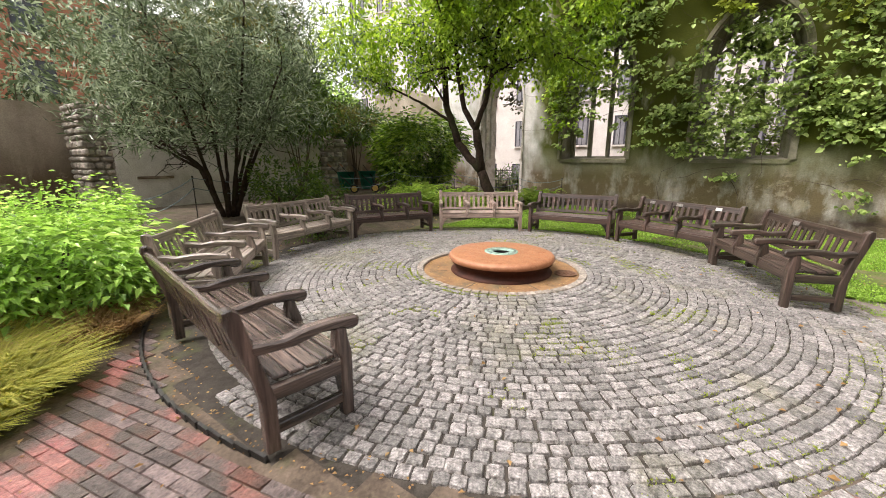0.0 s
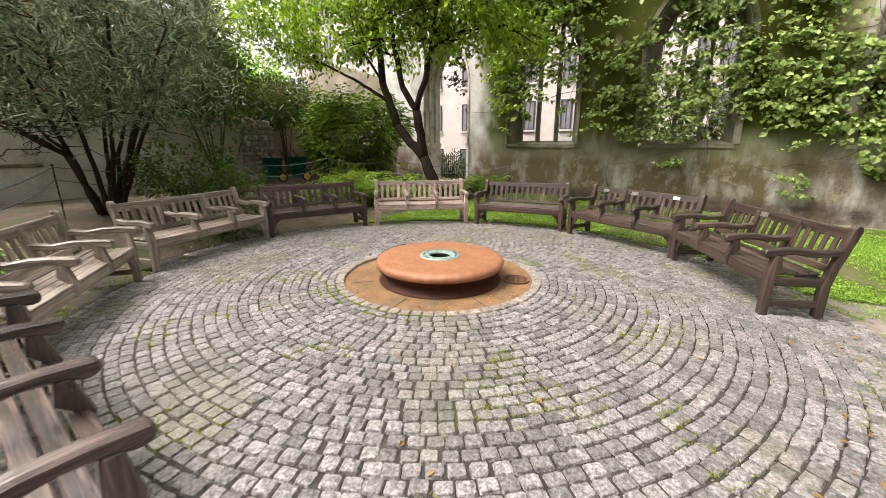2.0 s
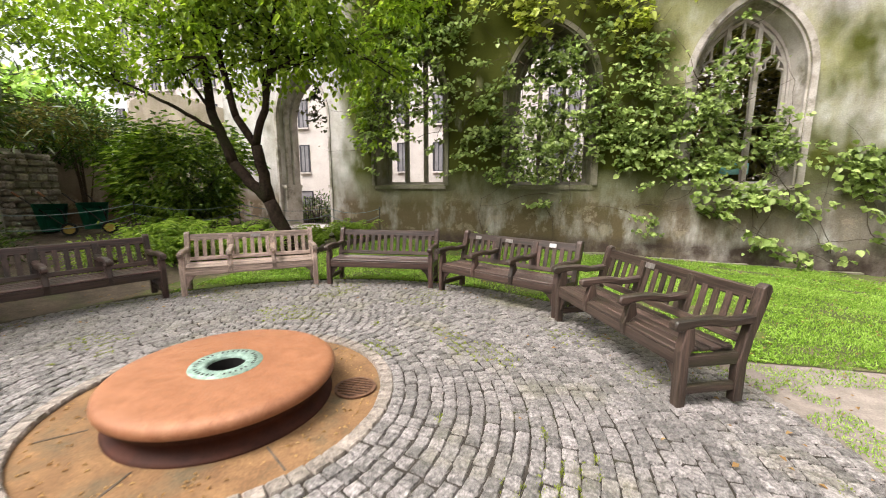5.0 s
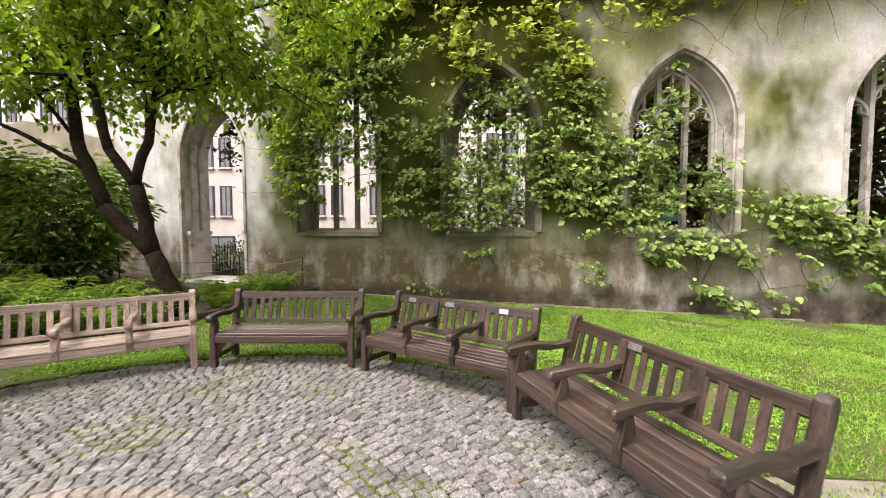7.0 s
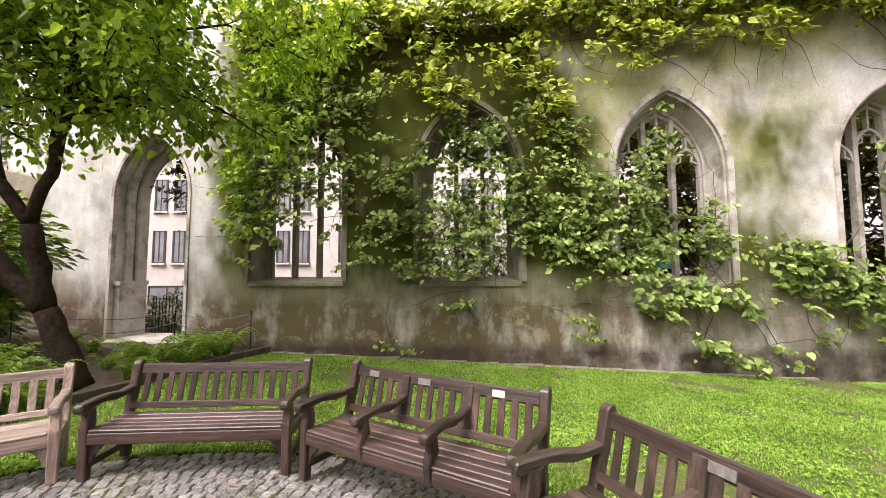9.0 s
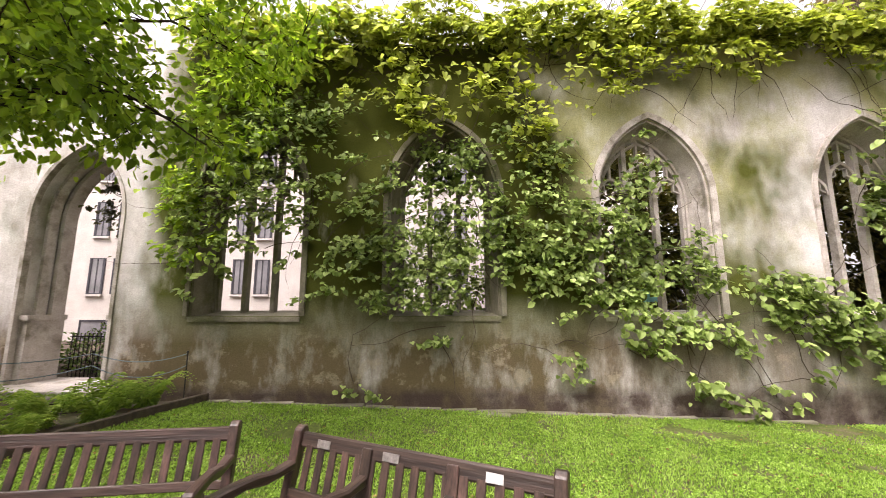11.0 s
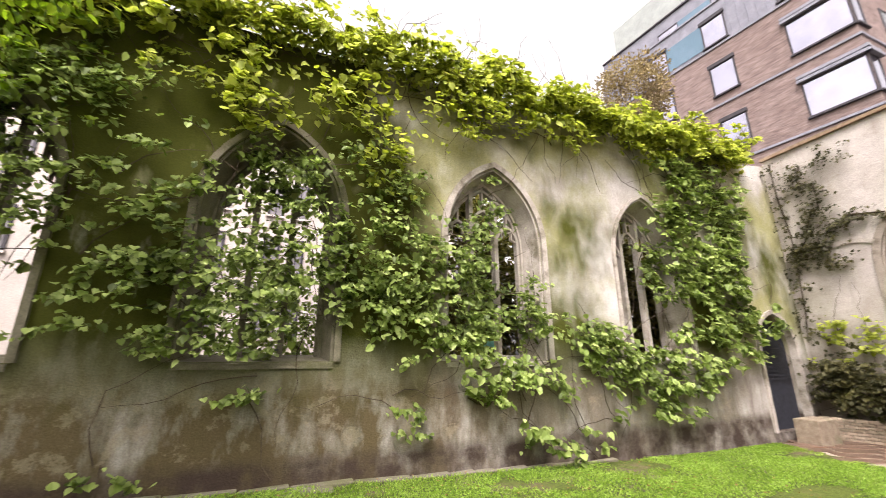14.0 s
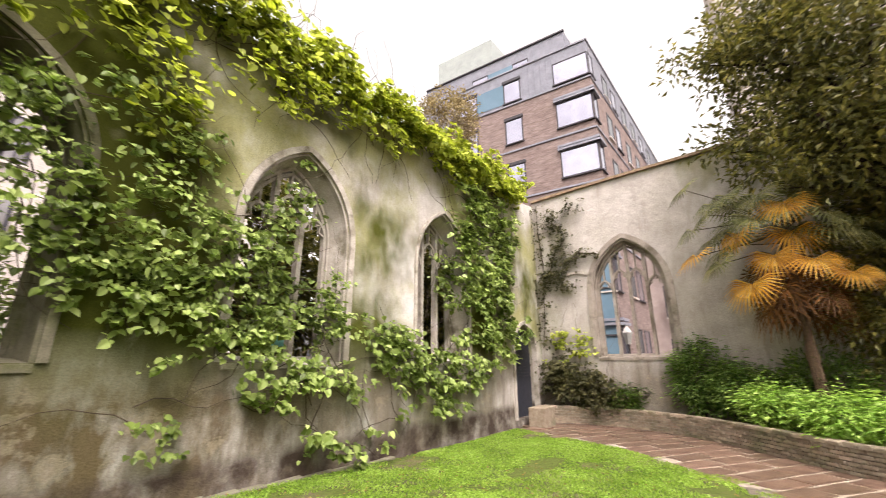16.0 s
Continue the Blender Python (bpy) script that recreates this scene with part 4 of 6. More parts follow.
for z in (0.35, 1.05):
    a, b = W(-8.05, 1.25, z), W(-7.32, 1.25, z)
    part("rail", tube(bmesh.new(), [tuple(a), tuple(b)], 0.014, 6), IRON, rail)
lampost = thing("street_lamp", pose(17.6, 9.0, -0.6), "black lantern street lamp seen through the east window", "lamp")
part("column", tube(bmesh.new(), [(0, 0, 0), (0, 0, 0.8), (0, 0, 1.0), (0, 0, 2.7)], [0.09, 0.08, 0.05, 0.035], 12), IRON, lampost)
part("lantern", lathe([(0.1, 2.72), (0.2, 3.15), (0.22, 3.18), (0.06, 3.4), (0.0, 3.5)], 6), mat("lantern_glass", (0.4, 0.4, 0.38), (0.5, 0.5, 0.47), 3, 0.2, 0), lampost)


# ---- plants ----
# The ramp's light end stands for lit leaf tops, its dark end for shade.
VIBURNUM = leaf_mat("bright_evergreen_leaf", (0.012, 0.028, 0.005), (0.09, 0.16, 0.018), (0.4, 0.5, 0.1), 0.3, 0.3)
# Lit leaf tops are put into the light tones; VINE_TOP is VINE's sunlit copy.
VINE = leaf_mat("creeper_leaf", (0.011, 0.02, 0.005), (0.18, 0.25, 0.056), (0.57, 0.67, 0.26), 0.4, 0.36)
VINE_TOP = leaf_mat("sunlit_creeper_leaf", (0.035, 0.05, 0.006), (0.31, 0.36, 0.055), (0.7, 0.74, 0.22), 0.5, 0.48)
MAPLE = leaf_mat("spring_green_leaf", (0.03, 0.055, 0.007), (0.2, 0.3, 0.035), (0.52, 0.63, 0.11), 0.45, 0.55)
OLEANDER = leaf_mat("grey_green_leaf", (0.014, 0.022, 0.009), (0.1, 0.135, 0.066), (0.58, 0.65, 0.46), 0.3, 0.28)
LAUREL = leaf_mat("glossy_dark_leaf", (0.015, 0.03, 0.008), (0.06, 0.11, 0.018), (0.2, 0.29, 0.04), 0.3, 0.25)
SHRUB = leaf_mat("fresh_shrub_leaf", (0.02, 0.055, 0.01), (0.29, 0.46, 0.09), (0.68, 0.82, 0.3), 0.45, 0.4)
SHRUB_DARK = leaf_mat("mid_green_shrub_leaf", (0.015, 0.035, 0.008), (0.12, 0.21, 0.045), (0.4, 0.52, 0.16), 0.45, 0.3)
FERN = leaf_mat("fern_frond", (0.07, 0.12, 0.018), (0.2, 0.3, 0.05), (0.42, 0.5, 0.12), 0.6, 0.4)
BLADE = leaf_mat("yellow_green_blade", (0.1, 0.13, 0.015), (0.3, 0.3, 0.045), (0.6, 0.52, 0.15), 0.6, 0.4)
STRAW = leaf_mat("dry_straw", (0.13, 0.07, 0.025), (0.28, 0.165, 0.065), (0.42, 0.3, 0.14), 0.8, 0.3)
EVER = leaf_mat("olive_evergreen_leaf", (0.025, 0.028, 0.008), (0.11, 0.11, 0.028), (0.33, 0.29, 0.08), 0.4, 0.3)
DULL = leaf_mat("dull_ivy_leaf", (0.018, 0.019, 0.007), (0.05, 0.048, 0.016), (0.12, 0.11, 0.035), 0.55, 0.2)
PALM = leaf_mat("palm_blade", (0.02, 0.025, 0.008), (0.1, 0.11, 0.035), (0.32, 0.3, 0.12), 0.5, 0.3)
PALM_DEAD = leaf_mat("orange_dead_palm", (0.22, 0.09, 0.015), (0.58, 0.29, 0.04), (0.74, 0.5, 0.12), 0.6, 0.4)
GRASS = leaf_mat("lawn_blade", (0.05, 0.1, 0.012), (0.235, 0.385, 0.05), (0.53, 0.67, 0.19), 0.55, 0.42)
rs = np.random.RandomState(7)


def unit(a):
    return a / np.maximum(1e-6, np.linalg.norm(a, axis=1, keepdims=True))


def leaves(name, P, D, N, size, ratio, material, parent=None, broad=False, fold=0.18):
    """Many small folded leaves in one mesh: P bases, D directions, N faces, size lengths."""
    D = unit(D)
    S = unit(np.cross(D, N))
    N = np.cross(S, D)
    L = size[:, None]
    w = L * ratio / 2
    if broad:
        side = [(-0.1, 0.5, 0.3), (0.12, 1.0, 0.5), (0.42, 0.98, 0.45), (0.72, 0.6, 0.2)]
        rows = [P] + [P + D * L * f + S * w * k + N * L * fold * h for f, k, h in side] + [P + D * L - N * L * 0.1]
        rows += [P + D * L * f - S * w * k + N * L * fold * h for f, k, h in side[::-1]]
        quads = ((0, 1, 2, 3, 4, 5), (0, 5, 6, 7, 8, 9))
    else:
        rows = [P, P + D * L * 0.45 + S * w + N * L * fold, P + D * L - N * L * 0.06, P + D * L * 0.45 - S * w + N * L * fold]
        quads = ((0, 1, 2), (0, 2, 3))
    k = len(rows)
    co = np.stack(rows, 1).reshape(-1, 3)
    base = np.arange(len(P))[:, None] * k
    me = bpy.data.meshes.new(name)
    me.from_pydata(co.tolist(), [], np.concatenate([base + np.array(q) for q in quads]).tolist())
    me.materials.append(material)
    ob = new(name, me)
    if parent:
        ob.parent = parent
    return ob


def ball(n, c, r, hollow=0.4):
    """Points in a lumpy ellipsoid, denser to its outside, with gaps."""
    d = unit(rs.normal(size=(n * 2, 3)))
    sx = c[0] * 3.1 + c[1]
    lump = np.array([noise.noise((v[0] * 1.9 + sx, v[1] * 1.9, v[2] * 1.9)) for v in d])
    gap = np.array([noise.noise((v[0] * 3.7, v[1] * 3.7 + sx, v[2] * 3.7)) for v in d])
    ok = gap > -0.16
    d, lump = d[ok][:n], lump[ok][:n]
    q = (hollow + (1 - hollow) * rs.rand(len(d), 1)) ** 0.7 * (1 + 0.55 * lump[:, None])
    return np.array(c) + d * q * np.array(r), d


def clumps(centres, per, spread, seed_dir=None):
    """Leaf bases scattered round clump centres, with outward directions."""
    c = np.repeat(np.array(centres), per, axis=0)
    o = rs.normal(size=c.shape) * spread
    return c + o, o


def vine_wall(name, blobs, place, out, material, size, label, twigs=2, depth=0.34, thick=1.25):
    """A creeper over a wall: leaves hanging outwards in patches (u, z, ru, rz, count) and thin stems between them."""
    P, D, N = [], [], []
    for u, z, ru, rz, cnt in blobs:
        cnt = int(cnt * thick)
        ncl = max(2, cnt // 15)
        cu, cz = u + ru * rs.normal(size=ncl) * 0.55, z + rz * rs.normal(size=ncl) * 0.55
        cd = -rs.rand(ncl) ** 1.5 * depth
        run, fall, reach = rs.normal(size=ncl) * 0.3, rs.rand(ncl) * 0.35, rs.rand(ncl) * 0.22
        idx = rs.randint(ncl, size=cnt)
        f = rs.rand(cnt)
        uu = cu[idx] + run[idx] * (f - 0.5) * 2 + rs.normal(size=cnt) * 0.07
        zz = cz[idx] - fall[idx] * f + rs.normal(size=cnt) * 0.035
        vv = cd[idx] - reach[idx] * np.sin(f * 2.6) - rs.rand(cnt) * 0.07 - 0.02
        P.append(np.array([place(a, v, b) for a, v, b in zip(uu, vv, zz)]))
    P = np.concatenate(P)
    n = len(P)
    o = np.array(out)
    D = o * (0.3 + 0.5 * rs.rand(n, 1)) + np.array([0, 0, -0.55]) + rs.normal(size=(n, 3)) * np.array([0.6, 0.6, 0.3])
    N = o * 0.52 + np.array([0, 0, 0.85]) + rs.normal(size=(n, 3)) * 0.3
    t = tagged(leaves(name, P, D, N, size * (0.5 + 0.8 * rs.rand(n)), 0.9, material, broad=True), label, "creeper", kind="stuff")
    bm = bmesh.new()
    for u, z, ru, rz, cnt in blobs:
        for k in range(twigs):
            a = np.array([u + ru * rs.uniform(-0.9, 0.9), z + rz * rs.uniform(-0.9, 0.9)])
            h = rs.choice([-1.57, 1.57, 0.5, 2.6]) + rs.normal() * 0.5
            pts = []
            for j in range(9):
                pts.append(place(a[0], -0.025 - 0.05 * rs.rand(), a[1]))
                h += rs.normal() * 0.28
                a = a + np.array([math.cos(h), math.sin(h)]) * 0.22
            tube(bm, pts, [0.009 - 0.0008 * j for j in range(9)], 5)
    part(name + "_stems", bm, TWIG, t)
    return t


OUT = (-WN.x, -WN.y, 0.0)
vine_wall("creeper", [(-3.7, 4.0, 1.0, 1.0, 700), (-4.4, 3.3, 0.5, 0.9, 350), (-3.2, 5.3, 1.0, 0.6, 420), (-2.6, 3.6, 0.3, 0.9, 150),
                      (-1.3, 3.1, 0.6, 0.8, 400), (-0.6, 2.6, 0.6, 0.6, 280), (0.1, 4.2, 0.8, 0.9, 260), (0.9, 3.4, 0.5, 1.0, 360), (0.2, 2.4, 0.9, 0.7, 260),
                      (1.7, 3.0, 0.6, 0.9, 500), (2.4, 2.3, 0.7, 0.6, 400), (2.0, 4.1, 0.35, 0.6, 260), (2.7, 3.3, 0.4, 0.4, 200),
                      (3.3, 2.9, 0.35, 0.9, 330), (3.35, 1.95, 0.4, 0.35, 260), (4.8, 2.4, 0.22, 0.55, 200), (3.8, 4.1, 0.2, 0.8, 160),
                      (-1.9, 2.3, 0.5, 0.6, 130), (-2.0, 4.6, 0.7, 0.9, 110), (-2.3, 5.6, 0.6, 0.6, 160), (1.2, 5.0, 0.5, 0.5, 110), (-0.9, 4.4, 0.5, 0.7, 90), (-0.95, 1.95, 0.3, 0.15, 40), (0.05, 1.15, 0.2, 0.2, 36), (2.2, 0.75, 0.16, 0.3, 40), (-1.35, 0.35, 0.2, 0.2, 30)],
          W, OUT, VINE, 0.104, "green leafy creeper hanging over the church wall")
vine_wall("creeper", [(4.0, 1.35, 0.9, 0.18, 260), (3.6, 0.95, 0.3, 0.3, 90), (5.0, 1.2, 0.4, 0.22, 120), (4.6, 0.45, 0.2, 0.4, 90), (5.3, 0.05, 0.3, 0.2, 60), (5.9, 0.1, 0.15, 0.2, 36),
                      (6.2, 1.95, 0.6, 0.35, 420), (6.9, 1.5, 0.7, 0.4, 440), (7.7, 1.1, 0.6, 0.45, 360), (8.4, 0.65, 0.3, 0.4, 130), (8.3, 1.7, 0.6, 0.35, 260), (9.2, 1.2, 0.5, 0.5, 260), (6.7, 0.6, 0.08, 0.5, 20)],
          W, OUT, VINE, 0.122, "broad-leaved creeper drooping below the window sills", twigs=2, thick=0.8)
vine_wall("creeper", [(8.9, 4.9, 0.6, 0.7, 420), (9.0, 3.4, 0.5, 0.9, 420), (9.8, 5.2, 0.6, 1.1, 640), (9.9, 3.6, 0.6, 1.0, 560), (10.7, 4.4, 0.5, 1.7, 640), (11.1, 2.6, 0.4, 0.9, 330), (10.0, 2.2, 0.8, 0.6, 330), (11.2, 5.8, 0.4, 0.6, 220), (9.6, 6.4, 0.8, 0.5, 300), (12.0, 2.5, 0.3, 0.4, 90)],
          W, OUT, VINE, 0.14, "thick creeper curtain beside the corner door", thick=1.05)
vine_wall("creeper", [(0.08, 3.2, 0.75, 1.2, 480), (0.1, 4.5, 0.5, 0.5, 340), (-3.7, 4.7, 0.6, 0.6, 420), (-3.6, 3.4, 0.6, 0.8, 160), (3.75, 3.3, 0.3, 1.0, 200), (4.7, 2.5, 0.16, 0.5, 120), (3.8, 2.6, 0.4, 0.6, 200), (8.6, 3.6, 0.4, 1.0, 260)], lambda u, v, z: W(u, 0.42 + v, z), OUT, VINE, 0.125, "green creeper threading through the window tracery", twigs=1, depth=0.2)
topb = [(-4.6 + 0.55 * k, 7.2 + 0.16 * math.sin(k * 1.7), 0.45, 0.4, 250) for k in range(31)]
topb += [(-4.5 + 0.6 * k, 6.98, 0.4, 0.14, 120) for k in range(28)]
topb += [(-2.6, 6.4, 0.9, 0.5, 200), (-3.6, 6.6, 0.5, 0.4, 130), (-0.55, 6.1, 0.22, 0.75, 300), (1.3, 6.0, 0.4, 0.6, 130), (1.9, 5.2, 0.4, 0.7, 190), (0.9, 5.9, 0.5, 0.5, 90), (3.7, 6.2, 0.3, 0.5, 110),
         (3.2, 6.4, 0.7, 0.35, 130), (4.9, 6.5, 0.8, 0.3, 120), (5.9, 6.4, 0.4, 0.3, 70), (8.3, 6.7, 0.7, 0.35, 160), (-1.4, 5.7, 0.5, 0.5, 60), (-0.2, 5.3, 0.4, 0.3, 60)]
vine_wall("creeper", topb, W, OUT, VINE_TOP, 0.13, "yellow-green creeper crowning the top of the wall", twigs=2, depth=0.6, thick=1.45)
vine_wall("creeper", [(-4.4, 5.4, 0.6, 0.8, 420), (-4.7, 4.0, 0.35, 0.8, 300), (-3.7, 4.9, 0.5, 0.5, 240), (-3.6, 6.3, 0.9, 0.5, 320), (-4.6, 2.9, 0.3, 0.4, 110)],
          W, OUT, MAPLE, 0.115, "bright creeper sprays hanging before the window", depth=0.5)
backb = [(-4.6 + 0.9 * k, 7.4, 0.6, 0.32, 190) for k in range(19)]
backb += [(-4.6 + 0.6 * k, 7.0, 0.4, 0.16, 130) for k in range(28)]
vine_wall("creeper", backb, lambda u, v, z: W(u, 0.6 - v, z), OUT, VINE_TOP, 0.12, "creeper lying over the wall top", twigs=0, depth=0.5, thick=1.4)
trails = []
for stem in (((0.19, 7.21), (0.19, 6.19), (0.3, 4.86), (0.26, 4.01), (0.21, 2.83), (0.1, 1.93)),
             ((0.88, 6.86), (0.74, 6.39), (1.07, 6.14), (1.06, 5.52), (0.82, 5.34), (0.59, 4.67), (0.3, 4.24)),
             ((2.25, 4.98), (1.57, 5.12), (1.15, 4.89), (0.99, 4.57), (0.65, 4.41), (0.35, 4.17)),
             ((0.95, 4.35), (1.09, 4.08), (1.12, 3.74)),
             ((1.41, 7.15), (1.47, 6.62))):
    for (s0, z0), (s1, z1) in zip(stem, stem[1:]):
        for k in range(4):
            f = k / 4
            trails.append((s0 + (s1 - s0) * f, z0 + (z1 - z0) * f, 0.09, 0.09, 34))
vine_wall("creeper", trails + [(1.0, 5.1, 0.2, 0.3, 90), (0.9, 6.7, 0.3, 0.15, 60), (1.9, 7.1, 0.12, 0.25, 40), (1.3, 6.1, 0.1, 0.1, 25)],
          E, (-WU.x, -WU.y, 0), DULL, 0.075, "dull brown-green ivy climbing the corner in thin trails", twigs=0, depth=0.06, thick=0.8)
bm = bmesh.new()
for stem in (((0.19, 7.21), (0.19, 6.19), (0.3, 4.86), (0.26, 4.01), (0.21, 2.83), (0.1, 1.93)),
             ((0.88, 6.86), (0.74, 6.39), (1.07, 6.14), (1.06, 5.52), (0.82, 5.34), (0.59, 4.67), (0.3, 4.24)),
             ((2.25, 4.98), (1.57, 5.12), (1.15, 4.89), (0.99, 4.57), (0.65, 4.41), (0.35, 4.17))):
    tube(bm, [tuple(E(a, -0.02, b)) for a, b in stem], [0.022 - 0.012 * k / len(stem) for k in range(len(stem))], 6)
tagged(part("ivy_stems", bm, TWIG), "bare brown ivy stems on the pale wall", "creeper", kind="stuff")
vine_wall("creeper", [(0.8, 1.15, 0.55, 0.65, 1100), (1.6, 0.8, 0.5, 0.5, 700), (2.1, 0.45, 0.35, 0.35, 260)], E, (-WU.x, -WU.y, 0), DULL, 0.1, "clipped dull ivy mound against the pale wall", twigs=1, depth=0.55)
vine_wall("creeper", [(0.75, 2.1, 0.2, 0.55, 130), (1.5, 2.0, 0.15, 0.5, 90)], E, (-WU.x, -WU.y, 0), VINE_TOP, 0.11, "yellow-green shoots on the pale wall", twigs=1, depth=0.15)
vine_wall("creeper", [(-6.75, 4.5, 0.5, 0.25, 220), (-6.4, 3.9, 0.2, 0.6, 200), (-7.2, 3.9, 0.12, 0.5, 90), (-6.3, 2.9, 0.12, 0.5, 60)], lambda u, v, z: W(u, 0.75 - v, z), OUT, DULL, 0.1, "thin dry ivy trailing in the open doorway", twigs=2, depth=0.1)


def shrub(name, c, r, n, size, material, label, category="shrub", ratio=0.5, stems=6, hollow=0.5, droop=0.25, broad=False, per=14, flat=False):
    """A bush: a handful of stems and a crown of clumped leaves."""
    t = thing(name, pose(c[0], c[1], ground_z(c[0], c[1])), label, category)
    cl, _ = ball(max(3, n // per), c, r, hollow)
    cl = cl[cl[:, 2] > ground_z(c[0], c[1]) + 0.08]
    P, o = clumps(cl, per, 0.42 * size + 0.07)
    d = P - np.array(c)
    D = unit(d) * 0.8 + unit(o) * 0.8 + np.array([0, 0, -droop]) + rs.normal(size=P.shape) * 0.35
    N = np.array([0, 0, 1.0]) + unit(d) * 0.5 + rs.normal(size=P.shape) * 0.4
    if flat:
        D = D * np.array([1, 1, 0.25]) + np.array([0, 0, -0.2])
        N = np.array([0, 0, 1.0]) + rs.normal(size=P.shape) * 0.28 + unit(d) * 0.25
    base = np.array([c[0], c[1], ground_z(c[0], c[1])])
    leaves("crown", P - base, D, N, size * (0.6 + 0.7 * rs.rand(len(P))), ratio, material, t, broad)
    bm = bmesh.new()
    for k in range(stems):
        e = cl[rs.randint(len(cl))] - base
        tube(bm, [(rs.normal() * 0.05, rs.normal() * 0.05, 0), tuple(e * 0.35 + np.array([0, 0, 0.1])), tuple(e * 0.7), tuple(e)], [0.03, 0.022, 0.014, 0.006], 6)
    part("woody_base", bm, TWIG, t)
    return t


def limb(bm, a, b, r0, r1, bend=0.12, n=5, seed=0):
    q = random.Random(seed)
    a, b = Vector(a), Vector(b)
    ln = (b - a).length
    pts = [a.lerp(b, i / n) + (Vector((q.uniform(-1, 1), q.uniform(-1, 1), q.uniform(-0.6, 0.8))) * bend * ln * math.sin(math.pi * i / n) if 0 < i < n else Vector()) for i in range(n + 1)]
    tube(bm, pts, [r0 + (r1 - r0) * i / n for i in range(n + 1)], 8)
    return pts


def branchy(t, base, ends, r0, material, seed, low=0.0):
    """Limbs from base points to many ends; returns the twig tips."""
    q = random.Random(seed)
    bm = bmesh.new()
    tips = []
    for a, b, ra, rb in ends:
        pts = limb(bm, a, b, ra, rb, 0.022, 6, q.random())
        for p in pts[2:]:
            if p.z < low:
                continue
            for j in range(2):
                e = p + Vector((q.uniform(-1, 1), q.uniform(-1, 1), q.uniform(-0.35, 0.9))).normalized() * q.uniform(0.5, 1.2)
                sub = limb(bm, p, e, rb * 0.55, 0.006, 0.12, 4, q.random())
                tips += sub[2:]
                for m in range(2):
                    e2 = e + Vector((q.uniform(-1, 1), q.uniform(-1, 1), q.uniform(-0.6, 0.6))) * 0.4
                    tips += limb(bm, sub[3], e2, 0.007, 0.003, 0.1, 3, q.random())[1:]
    bmesh.ops.translate(bm, verts=bm.verts, vec=-Vector(base))
    part("trunk", bm, material, t, smooth=True)
    return [Vector(p) for p in tips]


# the two-stemmed tree by the doorway
tb = Vector((-5.4, 10.1, 0.08))
tree = thing("tree", pose(*tb), "dark-stemmed young tree with a spreading light green crown", "tree")
fork, crotch = (-5.84, 10.0, 1.15), (-5.92, 9.8, 2.3)
ends = [(tuple(tb), fork, 0.17, 0.14), (fork, (-6.6, 9.92, 1.95), 0.125, 0.115), ((-6.6, 9.92, 1.95), (-7.02, 9.9, 3.05), 0.115, 0.095), ((-7.02, 9.9, 3.05), (-7.2, 9.9, 4.6), 0.095, 0.065), ((-7.2, 9.9, 4.6), (-7.2, 9.6, 6.4), 0.065, 0.03),
        (fork, crotch, 0.125, 0.11), (crotch, (-6.22, 9.65, 2.85), 0.085, 0.075), ((-6.22, 9.65, 2.85), (-6.5, 9.65, 4.0), 0.075, 0.06), ((-6.5, 9.65, 4.0), (-6.4, 9.4, 6.4), 0.06, 0.025),
        (crotch, (-5.36, 9.61, 3.65), 0.08, 0.06), ((-5.36, 9.61, 3.65), (-5.1, 9.4, 4.5), 0.055, 0.042), ((-5.1, 9.4, 4.5), (-4.3, 9.0, 6.3), 0.042, 0.02), ((-5.55, 9.65, 3.2), (-5.5, 9.5, 4.9), 0.04, 0.02),
        ((-5.36, 9.61, 3.65), (-4.6, 9.5, 3.87), 0.036, 0.028), ((-4.6, 9.5, 3.87), (-3.6, 9.7, 3.93), 0.028, 0.018), ((-3.6, 9.7, 3.93), (-2.9, 9.9, 3.5), 0.018, 0.008),
        ((-6.9, 9.9, 2.6), (-7.85, 9.7, 3.18), 0.045, 0.035), ((-7.85, 9.7, 3.18), (-9.24, 9.7, 3.76), 0.035, 0.02), ((-9.24, 9.7, 3.76), (-10.4, 9.5, 4.2), 0.02, 0.01), ((-7.05, 9.9, 3.1), (-7.6, 9.7, 3.95), 0.035, 0.025), ((-7.6, 9.7, 3.95), (-7.8, 9.5, 5.2), 0.025, 0.012),
        ((-5.1, 9.4, 4.5), (-3.9, 10.6, 5.6), 0.035, 0.016), ((-6.5, 9.65, 4.3), (-6.3, 8.2, 5.6), 0.035, 0.016), ((-4.6, 9.2, 5.6), (-3.3, 8.2, 5.4), 0.025, 0.012), ((-6.4, 9.4, 5.4), (-5.0, 7.9, 5.9), 0.03, 0.012), ((-6.4, 9.4, 6.0), (-7.0, 8.3, 7.0), 0.03, 0.012),
        ((-4.6, 9.2, 5.6), (-2.5, 8.8, 6.2), 0.025, 0.012), ((-4.3, 9.0, 6.3), (-2.9, 9.6, 7.0), 0.02, 0.01), ((-3.9, 10.6, 5.6), (-2.7, 11.2, 5.3), 0.018, 0.01), ((-5.0, 7.9, 5.9), (-4.0, 7.2, 6.6), 0.02, 0.01)]
tips = branchy(tree, tb, ends, 0.1, BARK, 5, 3.75)
tips = [p for p in tips if p.z > 3.35]
west, _ = ball(170, (-9.6, 8.6, 5.0), (1.7, 1.3, 0.9), 0.2)
tips += [Vector(p) for p in west]
P, o = clumps([tuple(p - tb) for p in tips], 14, 0.2)
D = unit(o) * 0.7 + np.array([0, 0, -0.45]) + rs.normal(size=P.shape) * 0.5
